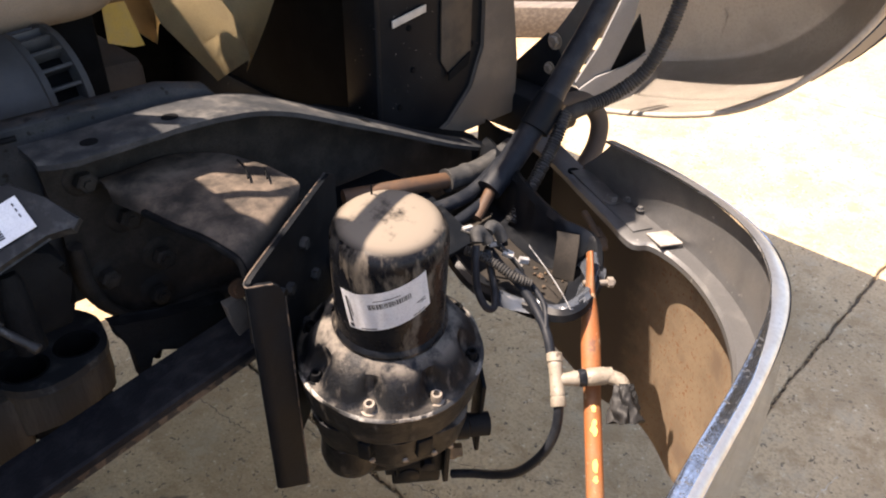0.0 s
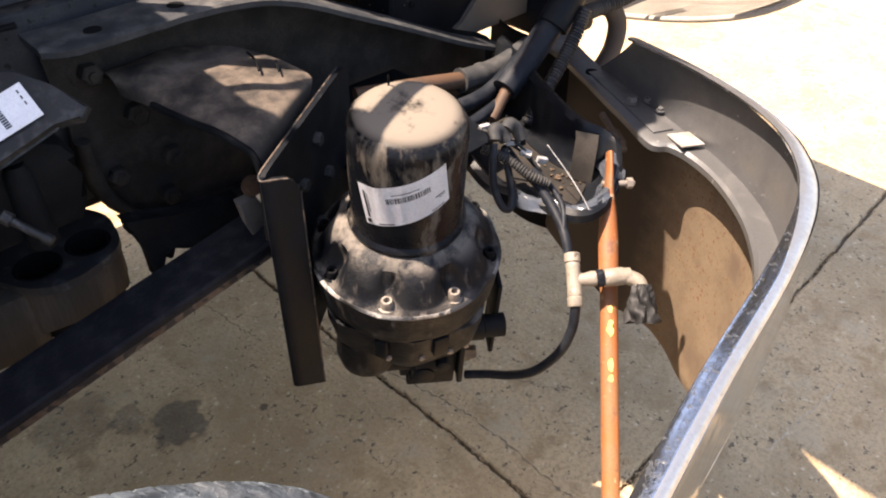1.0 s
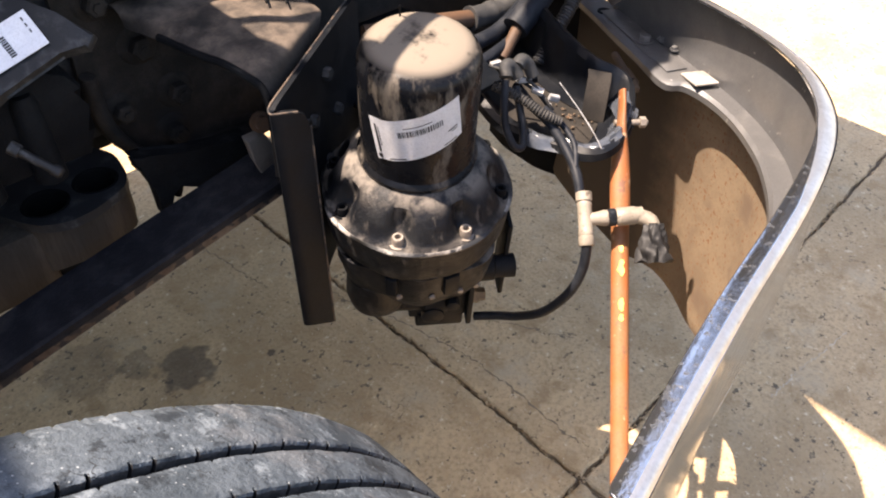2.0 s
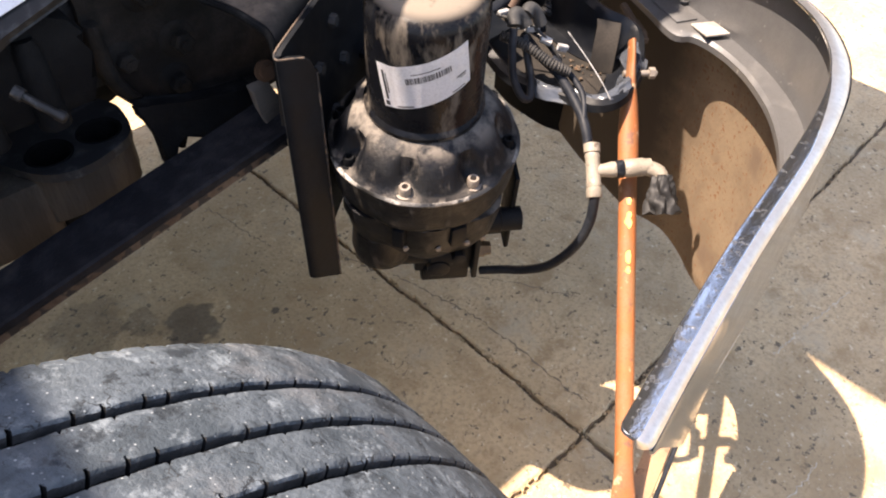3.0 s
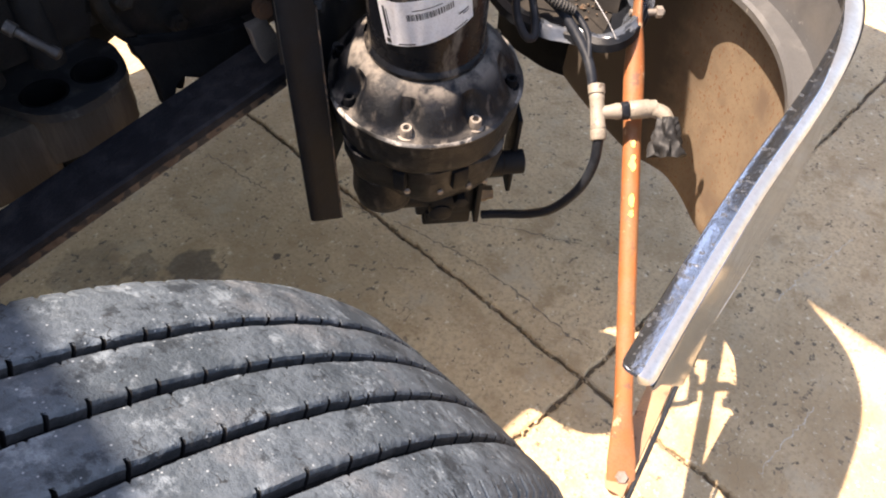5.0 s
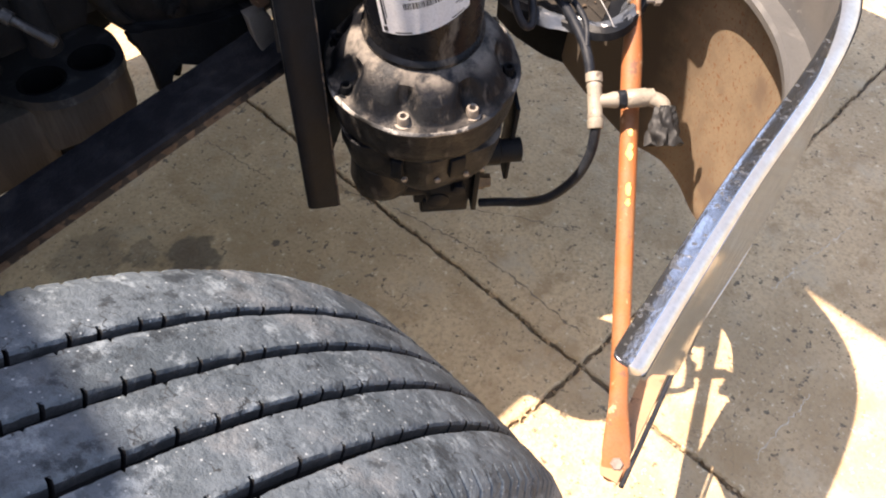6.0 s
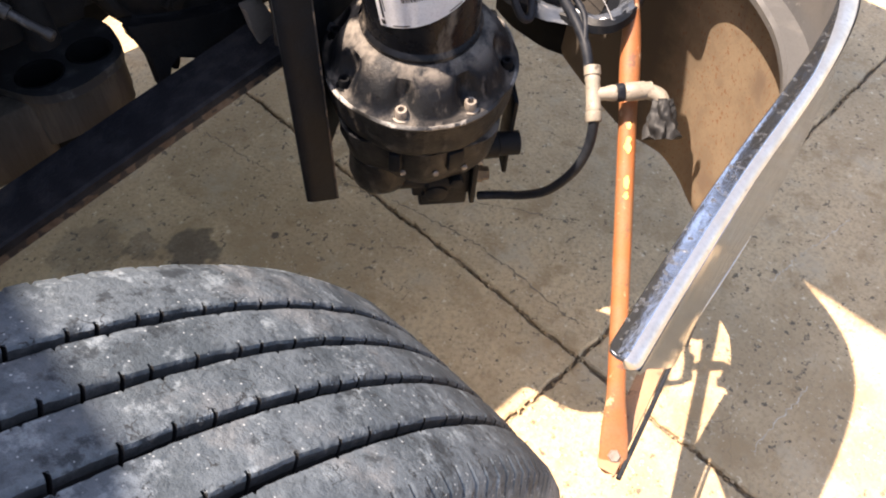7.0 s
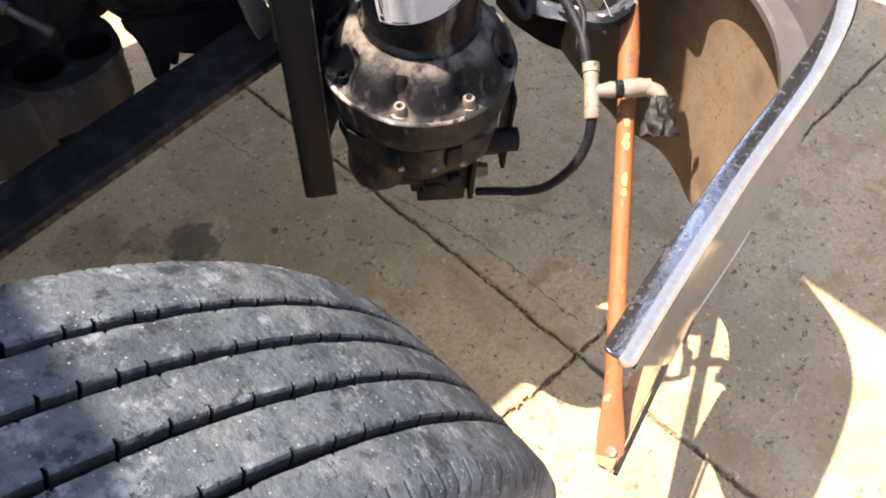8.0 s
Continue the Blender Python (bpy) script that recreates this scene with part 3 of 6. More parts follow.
def build_dryer():
    d = thing("air_dryer", DRY + DAX * -0.27, "black dusty air dryer with spin-on canister and white barcode label", "air dryer")
    basis = Matrix((SD, -FR, DAX)).transposed()

    def P(h, r, ang):
        t = radians(ang)
        return DRY + DAX * h + (FR * math.cos(t) + SD * math.sin(t)) * r

    bm = bmesh.new()
    lathe(bm, DRY, DAX, [(0.045, 0.066), (0.053, 0.0712), (0.0575, 0.0718), (0.0605, 0.070), (0.063, 0.0675), (0.066, 0.0672), (0.18, 0.0678), (0.19, 0.067), (0.198, 0.0642), (0.204, 0.058), (0.2075, 0.047), (0.209, 0.03), (0.2095, 0.002)], 96)
    wpart("canister", bm, M_CAN, d, "black canister under tan dust")
    bm = bmesh.new()
    tube(bm, [P(0.2, 0.05, 200), P(0.213, 0.05, 200), P(0.222, 0.047, 202)], 0.0012, 8)
    wpart("seam_tag", bm, M_CAST, d)

    def wrap(a0, a1, h0, h1, r, n=24, m=6, curl=0.0):
        q = bmesh.new()
        rows = []
        for j in range(m + 1):
            row = []
            for i in range(n + 1):
                u = a0 + (a1 - a0) * i / n
                v = h0 + (h1 - h0) * j / m
                ang = (1 - v) * (-45.2 + 82.2 * u) + v * (-56.5 + 86.5 * u)
                h = (1 - v) * (0.0915 + 0.037 * u) + v * (0.1448 + 0.0392 * u) - 0.004 * math.sin(u * math.pi)
                bump = curl * math.exp(-((u - 0.25) / 0.1) ** 2) * v ** 2
                row.append(q.verts.new(P(h, r + bump, ang)))
            rows.append(row)
        for a, b in zip(rows, rows[1:]):
            for i in range(n):
                q.faces.new((a[i], a[i + 1], b[i + 1], b[i]))
        bmesh.ops.solidify(q, geom=q.faces[:], thickness=0.0003)
        return q

    label = wpart("label", wrap(0, 1, 0, 1, 0.0686, curl=0.0016), M_WHITE, d, "white paper label with a barcode")
    rng = random.Random(7)
    bars = bmesh.new()
    ang = 0.33
    while ang < 0.79:
        wd = rng.choice((0.006, 0.006, 0.011, 0.016))
        tmp = wrap(ang, ang + wd, 0.58, 0.72, 0.0690, 1, 1)
        me = bpy.data.meshes.new("tmp")
        tmp.to_mesh(me)
        bars.from_mesh(me)
        tmp.free()
        ang += wd + rng.choice((0.006, 0.011))
    for a0, a1, h0, h1 in ((0.055, 0.085, 0.2, 0.85), (0.10, 0.112, 0.35, 0.8), (0.03, 0.085, 0.05, 0.15), (0.17, 0.36, 0.03, 0.06), (0.78, 0.93, 0.04, 0.07), (0.84, 0.95, 0.33, 0.36), (0.88, 0.95, 0.28, 0.30), (0.4, 0.7, 0.78, 0.8)):
        tmp = wrap(a0, a1, h0, h1, 0.0690, 3, 1)
        me = bpy.data.meshes.new("tmp")
        tmp.to_mesh(me)
        bars.from_mesh(me)
        tmp.free()
    ink = tagged(wpart("print", bars, M_INK, d, "black barcode and small print bars"), kind="stuff")
    ink.parent = label
    # end cover with scallops between the bolts
    prof = [(-0.066, 0.100), (-0.062, 0.108), (-0.050, 0.1145), (-0.036, 0.1165), (-0.012, 0.118), (-0.006, 0.1195), (-0.002, 0.1195), (0.001, 0.117), (0.004, 0.112), (0.012, 0.108), (0.022, 0.103), (0.032, 0.097), (0.042, 0.088), (0.049, 0.078), (0.052, 0.068), (0.053, 0.05)]
    bm = bmesh.new()
    a, b, ax = axes(DAX)
    t0 = math.atan2(FR.dot(b), FR.dot(a))
    sgn = 1 if (a * math.cos(t0 + 0.1) + b * math.sin(t0 + 0.1)).dot(SD) > 0 else -1

    def scallop(t, h):
        ang = math.degrees((t - t0) * sgn)
        k = (ang + 17.5) / 45.0
        off = abs(k - round(k)) * 45
        pocket = math.exp(-(off / 7.5) ** 2)
        flat = (1 - (off / 22.5) ** 2)
        out = 1.0
        if h < 0.0005:
            out *= 0.985 + 0.02 * flat
        elif h > 0.002 and h < 0.045:
            out *= 1 - 0.17 * pocket * math.sin(min(1, max(0, (h - 0.001) / 0.042)) * math.pi) ** 0.6
        return out

    lathe(bm, DRY, DAX, prof, 192, wave=scallop)
    wpart("end_cover", bm, M_COVER, d, "black scalloped end cover caked with dust")
    bm = bmesh.new()
    lathe(bm, DRY, DAX, [(-0.0048, 0.1192), (-0.003, 0.1201), (-0.0012, 0.1201), (0.0012, 0.1172)], 192, wave=scallop)
    wpart("worn_rim", bm, M_RIMWEAR, d, "pale worn rim of the end cover")
    for k in range(8):
        ang = -17.5 + 45 * k
        bolt(d, P(0.001, 0.105, ang), DAX, 0.0072, 0.0115, M_STEEL if k < 2 else M_CAST, True, "bolt", True)
    # valve body below
    bm = bmesh.new()
    lathe(bm, DRY, DAX, [(-0.215, 0.03), (-0.21, 0.042), (-0.19, 0.055), (-0.165, 0.072), (-0.15, 0.086), (-0.12, 0.1), (-0.085, 0.106), (-0.066, 0.107)], 72,
          wave=lambda t, h: 1 + 0.05 * math.sin(3 * t + 1) + 0.035 * math.sin(7 * t))
    wpart("valve_body", bm, M_COVER, d, "black cast valve body")
    for ang, w in ((-22, 0.016), (20, 0.022), (52, 0.014), (-70, 0.02)):
        bm = bmesh.new()
        box(bm, P(-0.085, 0.1, ang), (w, 0.018, 0.034), Matrix((P(0, 1, ang + 90) - DRY, -(P(0, 1, ang) - DRY), DAX)).transposed(), 0.003)
        wpart("rib", bm, M_BLACK, d)
    bm = bmesh.new()
    lathe(bm, dp(-0.19, 0.045, -0.075), SD, [(0, 0.012), (0.004, 0.018), (0.03, 0.018), (0.034, 0.0155), (0.08, 0.0155), (0.084, 0.02), (0.115, 0.02), (0.118, 0.016)], 28)
    wpart("governor", bm, M_BLACK, d, "black cylindrical governor")
    bm = bmesh.new()
    box(bm, dp(-0.232, 0.005, 0.032), (0.085, 0.05, 0.055), basis, 0.004)
    box(bm, dp(-0.269, 0.010, 0.036), (0.072, 0.038, 0.036), basis, 0.004)
    box(bm, dp(-0.258, 0.030, 0.012), (0.018, 0.012, 0.020), basis, 0.003)
    box(bm, dp(-0.215, 0.012, 0.078), (0.008, 0.062, 0.105), basis, 0.002)
    wpart("valve_block", bm, M_BLACK, d, "black moulded valve block")
    bm = bmesh.new()
    lathe(bm, dp(-0.205, 0.055, 0.02), FR, [(0, 0.016), (0.012, 0.016), (0.014, 0.012)], 20)
    lathe(bm, dp(-0.165, 0.068, 0.045), FR, [(0, 0.010), (0.012, 0.010), (0.013, 0.007)], 6)
    wpart("plug", bm, M_BLACK, d, "black threaded plugs")
    bm = bmesh.new()
    lathe(bm, dp(-0.185, 0.035, -0.055), -DAX, [(-0.06, 0.040), (-0.02, 0.043), (0.0, 0.039), (0.010, 0.030), (0.014, 0.018)], 32)
    wpart("purge_lobe", bm, M_COVER, d, "rounded cast lobe")
    for a, b, h in ((0.098, -0.03, -0.105), (0.10, 0.012, -0.108), (0.09, 0.05, -0.112), (0.07, 0.075, -0.13)):
        bolt(d, dp(h, a, b), FR, 0.0042, 0.004, M_STEEL, False, "screw")
    bm = bmesh.new()
    lathe(bm, dp(-0.145, 0.03, 0.085), SD, [(0, 0.02), (0.02, 0.02), (0.022, 0.017), (0.05, 0.017), (0.052, 0.011), (0.046, 0.010)], 28)
    wpart("port", bm, M_BLACK, d)
    bm = bmesh.new()
    box(bm, dp(-0.145, 0.0, 0.124), (0.007, 0.05, 0.15), basis, 0.0025)
    wpart("side_plate", bm, M_BLACK, d)
    bm = bmesh.new()
    lathe(bm, dp(-0.252, 0.0, 0.078), SD, [(0, 0.0105), (0.009, 0.0115), (0.009, 0.0135), (0.02, 0.0135), (0.02, 0.011), (0.03, 0.0105)], 6)
    wpart("fitting_nut", bm, M_BRONZE, d, "dull brass fitting nut")


# ---- bumper ----
RIM_PTS = [(0.262, 0.114), (0.351, 0.135), (0.472, 0.161), (0.607, 0.186), (0.702, 0.208), (0.770, 0.231), (0.828, 0.263), (0.885, 0.316), (0.930, 0.394), (0.963, 0.500), (0.981, 0.616)]
LOW_PTS = [(0.435, 0.151), (0.542, 0.183), (0.661, 0.218), (0.841, 0.252), (0.941, 0.276), (1.02, 0.325), (1.085, 0.41), (1.12, 0.53), (1.135, 0.69)]
SHELF_OUT = [(0.709, 0.235), (0.76, 0.246), (0.807, 0.266), (0.85, 0.303), (0.891, 0.355), (0.924, 0.412), (0.951, 0.474), (0.977, 0.541), (1.009, 0.638), (1.053, 0.741), (1.098, 0.828), (1.12, 0.88)]
SHELF_IN = [(0.70, 0.236), (0.735, 0.253), (0.78, 0.281), (0.833, 0.326), (0.881, 0.387), (0.908, 0.445), (0.914, 0.49), (0.899, 0.513), (0.932, 0.581), (0.97, 0.659), (1.003, 0.726), (1.036, 0.802), (1.055, 0.87)]
FOOT = [(0.670, 0.226), (0.787, 0.273), (0.881, 0.332), (0.917, 0.386), (0.953, 0.437), (0.976, 0.485), (0.979, 0.518), (0.978, 0.571), (1.007, 0.662), (1.042, 0.752), (1.081, 0.839)]
RIM_Z, SHELF_Z, LOW_Z = 1.06, 0.95, 0.555


def inward(path, i, k):
    d = (path[min(i + 1, len(path) - 1)] - path[max(i - 1, 0)]).normalized()
    return Vector((-d.y, d.x, 0)) * k


def level(points, z, n):
    return resample(smooth_path([(x, y, z) for x, y in points], 8), n)


def build_bumper():
    b = thing("bumper", (0.9, 0.25, 0.55), "chromed steel truck bumper, rusty on its inner face", "bumper")
    n = 73
    rim, low = level(RIM_PTS, RIM_Z, n), level(LOW_PTS, LOW_Z, n)

    def face(i, s, k):
        return rim[i].lerp(low[i], s) - inward(rim, i, math.sin(s * math.pi) * 0.010 - k)

    # the wheel end is cut back on a slant
    def reach(i):
        return min(1.0, max(0.03, i / 15))

    bm = bmesh.new()
    sheet(bm, [[face(i, 0.0145 + (reach(i) - 0.0145) * q, 0.001) for q in (0, 0.04, 0.1, 0.2, 0.35, 0.5, 0.65, 0.8, 0.9, 1.0)] for i in range(n)], 0.0025)
    wpart("shell", bm, M_CHROME, b, "polished chrome outer face")
    # inner face hangs from the shelf's inner edge down to the lower edge
    N = 100
    outer, inner, foot = level(SHELF_OUT, SHELF_Z, N), level(SHELF_IN, SHELF_Z, N), level(FOOT, LOW_Z - 0.015, N)
    bm = bmesh.new()
    rows = []
    for i in range(N):
        p = inner[i].lerp(outer[i], 0.88) + Vector((0, 0, -0.006))
        rows.append([p.lerp(foot[i], q) - inward(foot, i, 0.006 * math.sin(q * math.pi)) for q in [0.97 * k / 30 for k in range(31)]] + [foot[i] - inward(foot, i, 0.004) + Vector((0, 0, -0.003)), foot[i] - inward(foot, i, 0.018) + Vector((0, 0, -0.004))])
    sheet(bm, rows, -0.002)
    wpart("inner_face", bm, M_RUST, b, "tan inner face flecked with rust, darkened by grime and shade towards the frame")
    # sheet that carries the inner face on behind the tray, near-black in place of shade
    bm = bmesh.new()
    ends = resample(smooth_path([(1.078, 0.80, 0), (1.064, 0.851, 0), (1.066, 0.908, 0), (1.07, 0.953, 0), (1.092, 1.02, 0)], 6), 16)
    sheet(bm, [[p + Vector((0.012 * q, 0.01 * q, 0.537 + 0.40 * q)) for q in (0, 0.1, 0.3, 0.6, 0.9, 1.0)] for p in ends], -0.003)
    wpart("face_end", bm, M_NEARBLACK, b, "inner face carried on behind the tray, near-black for shade")
    # return flange along the lower edge, where the rod is bolted
    bm = bmesh.new()
    k = 26
    sheet(bm, [[low[i] + inward(low, i, w) + Vector((0, 0, dz)) for w, dz in ((0.002, -0.006), (0.003, 0.0), (0.012, 0.001), (0.024, 0.001), (0.033 if i else 0.026, 0.0))] for i in range(k)], -0.0025)
    wpart("lower_flange", bm, M_FLANGERUST, b, "orange-rusted lower return flange")
    # rolled lip: a mirror-flat top strip and a round outer edge, blunt at the wheel end
    stations = [(0.0, 0.30), (0.06, 0.62), (0.18, 0.84), (0.36, 0.95), (0.6, 1.0)] + [(float(i), 1.0) for i in range(1, n)]
    strip_rings, roll_rings = [], []
    for u, blunt in stations:
        i = min(int(u), n - 2)
        c = rim[i].lerp(rim[i + 1], u - i)
        side = inward(rim, i, 1.0).lerp(inward(rim, i + 1, 1.0), u - i)
        wide = max(0.0012, 0.0142 - 0.09 * max(0.0, c.x - 0.63))
        roll = 0.0108 + 0.9 * (0.0142 - wide)
        mid = (roll + wide) / 2

        def at(off, dz):
            return c + side * (mid + (off - mid) * blunt) + Vector((0, 0, dz))

        strip_rings.append([at(roll + wide * q, dz) for q, dz in ((0.0, -0.0003), (0.03, 0.0), (0.06, 0.0), (0.5, 0.0), (0.9, 0.0), (0.95, -0.0001), (0.99, -0.0006), (1.0, -0.0016), (1.0, -0.0032), (0.0, -0.0032))])
        arc = [(roll * (1 - math.sin(q * math.pi / 16)), -0.0119 * (1 - math.cos(q * math.pi / 16))) for q in (0, 1, 2, 3, 4, 5, 5.6)]
        roll_rings.append([at(off, dz - 0.0002) for off, dz in arc] + [at(0.0022, -0.0085), at(0.004, -0.009), at(roll, -0.004)])
    bm = bmesh.new()
    ring_loft(bm, strip_rings)
    wpart("lip", bm, M_LIP, b, "speckled chrome top strip of the lip")
    bm = bmesh.new()
    ring_loft(bm, roll_rings)
    wpart("rolled_edge", bm, M_ROLL, b, "satin pale metal rolled edge")
    # shelf, and the grey wall from the lip down to it
    bm = bmesh.new()
    outer_edge = [o.lerp(p, 0.22 if 0.625 < o.y < 0.705 else 0.0) for o, p in zip(outer, inner)]
    sheet(bm, [[o, o.lerp(p, 0.5), p.lerp(o, 0.08), p + Vector((0, 0, -0.002)), p + Vector((0, 0, -0.010))] for o, p in zip(outer_edge, inner)], 0.003)
    wpart("shelf", bm, M_GREY, b, "grey steel stiffening shelf")
    k0 = next(i for i in range(n) if rim[i].x > 0.66)
    up = resample([rim[i] + inward(rim, i, 0.004) + Vector((0, 0, -0.006)) for i in range(k0, n)], N)
    dn = resample([p for p in outer if p.y < 0.72], N)
    bm = bmesh.new()
    sheet(bm, [[p.lerp(q, t) - Vector((0, 0, 0.005 * math.sin(t * math.pi))) for t in (0, 0.25, 0.5, 0.75, 0.97)] for p, q in zip(up, dn)], -0.002)
    wpart("inner_wall", bm, M_GREY, b, "grey bare steel upper wall")
    # angle strip and tab lying on the shelf
    bm = bmesh.new()
    box(bm, (0.978, 0.612, SHELF_Z + 0.0045), (0.21, 0.034, 0.003), Matrix.Rotation(1.14, 3, 'Z'), 0.001)
    wpart("strip", bm, M_GREY, b, "grey angle strip")
    bm = bmesh.new()
    turned = Matrix.Rotation(1.05, 3, 'Z') @ Matrix.Rotation(0.12, 3, 'Y')
    box(bm, (0.932, 0.478, SHELF_Z + 0.008), (0.046, 0.036, 0.003), turned, 0.001)
    wpart("tab", bm, M_TABPALE, b, "pale folded tab")
    for x, y, r in ((0.968, 0.60, 0.0095), (0.977, 0.552, 0.005), (0.989, 0.583, 0.005)):
        bolt(b, (x, y, SHELF_Z + 0.008), (0, 0, 1), r, r * 0.9, M_GREY)
    # black disc painted in place of a hole's dark inside
    bm = bmesh.new()
    lathe(bm, (1.013, 0.712, SHELF_Z + 0.002), (0, 0, 1), [(0, 0.011), (0.0032, 0.011), (0.0032, 0.009), (0.0026, 0.0003)], 20)
    wpart("hole", bm, M_NEARBLACK, b, "black disc in place of a hole in the shelf")
    # small rusty clamp under the shelf
    bm = bmesh.new()
    tube(bm, [(0.948, 0.635, 0.928), (0.925, 0.60, 0.926), (0.905, 0.572, 0.924)], 0.006, 14)
    box(bm, (0.898, 0.563, 0.922), (0.026, 0.017, 0.010), Matrix.Rotation(0.9, 3, "Z"), 0.003)
    box(bm, (0.925, 0.585, 0.918), (0.045, 0.012, 0.008), Matrix.Rotation(0.95, 3, "Z"), 0.002)
    wpart("clamp", bm, M_RUSTDARK, b, "rusty clamp")
    bm = bmesh.new()
    tube(bm, [low[i] + inward(low, i, -0.002) + Vector((0, 0, 0.001)) for i in range(17, n, 2)], 0.0022, 10, 1)
    wpart("lower_bead", bm, M_ROLL, b, "thin bright bead along the lower edge")
    # rubber trim under the lower edge, from the wheel end to where the chrome begins
    bm = bmesh.new()
    tube(bm, [low[i] + Vector((0.0, -0.003, -0.002)) for i in range(0, 17)], 0.0034, 10, 1)
    box(bm, low[16] + Vector((0, -0.003, -0.001)), (0.009, 0.009, 0.009), None, 0.003)
    wpart("edge_trim", bm, M_HOSE, b, "thin black edge trim")


# ---- stay rod ----
def build_rod():
    s = thing("stay_rod", (0.453, 0.172, 0.55), "orange primed bumper stay rod with flattened ends", "stay rod")
    lo, hi = Vector((0.453, 0.172, 0.558)), Vector((0.752, 0.470, 0.902))
    d = (hi - lo).normalized()
    side = Vector((0.72, -0.69, 0))
    side = (side - d * side.dot(d)).normalized()
    up = d.cross(side)
    secs = [(-0.024, 0.010, 0.003), (-0.020, 0.0155, 0.003), (-0.01, 0.0185, 0.003), (0.02, 0.0185, 0.003), (0.04, 0.0165, 0.006), (0.075, 0.0125, 0.0105), (0.10, 0.0117, 0.0117)]
    L = (hi - lo).length
    secs += [(L - 0.09, 0.0117, 0.0117), (L - 0.06, 0.0135, 0.0115), (L - 0.02, 0.0135, 0.012), (L + 0.01, 0.0115, 0.013), (L + 0.035, 0.0068, 0.015), (L + 0.065, 0.0045, 0.016), (L + 0.082, 0.005, 0.010)]
    bm = bmesh.new()
    rings = []
    for h, a, c in secs:
        p = lo + d * h
        if h > L:
            p += Vector((0, 0, 1)) * (h - L) * 0.25
        rings.append([p + side * a * math.cos(k * math.pi / 12) + up * c * math.sin(k * math.pi / 12) for k in range(24)])
    ring_loft(bm, rings)
    wpart("rod", bm, M_ORANGE, s, "orange primer over rust with yellow scuffs")
    bolt(s, lo + up * 0.003, up if up.dot(Vector((0, 0, 1))) > 0 else -up, 0.0085, 0.008, M_STEEL)
    bm = bmesh.new()
    lathe(bm, (0.775, 0.505, 0.938), (0.75, -0.62, 0.0), [(0, 0.0042), (0.044, 0.0042), (0.046, 0.003)], 12)
    lathe(bm, (0.802, 0.483, 0.938), (0.75, -0.62, 0.0), [(0, 0.0078), (0.008, 0.0078)], 6)
    wpart("stud", bm, M_STEEL, s, "zinc stud and nut")
    for h, l, w in ((0.352, 0.011, 0.0035), (0.40, 0.014, 0.004), (0.425, 0.006, 0.003), (0.335, 0.006, 0.003)):
        bm = bmesh.new()
        c = lo + d * h
        nrm = (Vector((0, 0, 1.5)) - c).normalized()
        nrm = (nrm - d * nrm.dot(d)).normalized()
        t = d.cross(nrm)
        pts = [c + nrm * 0.0116 + t * 0.002 + d * (l * math.cos(q) * 0.8) + t * (w * math.sin(q) * (1 + 0.3 * math.sin(3 * q) + 0.35 * math.sin(5 * q + h * 90))) for q in [2 * math.pi * i / 14 for i in range(14)]]
        plate(bm, pts, nrm, 0.0005)
        wpart("paint_scuff", bm, M_YELLOW, s, "yellow paint scuffs")


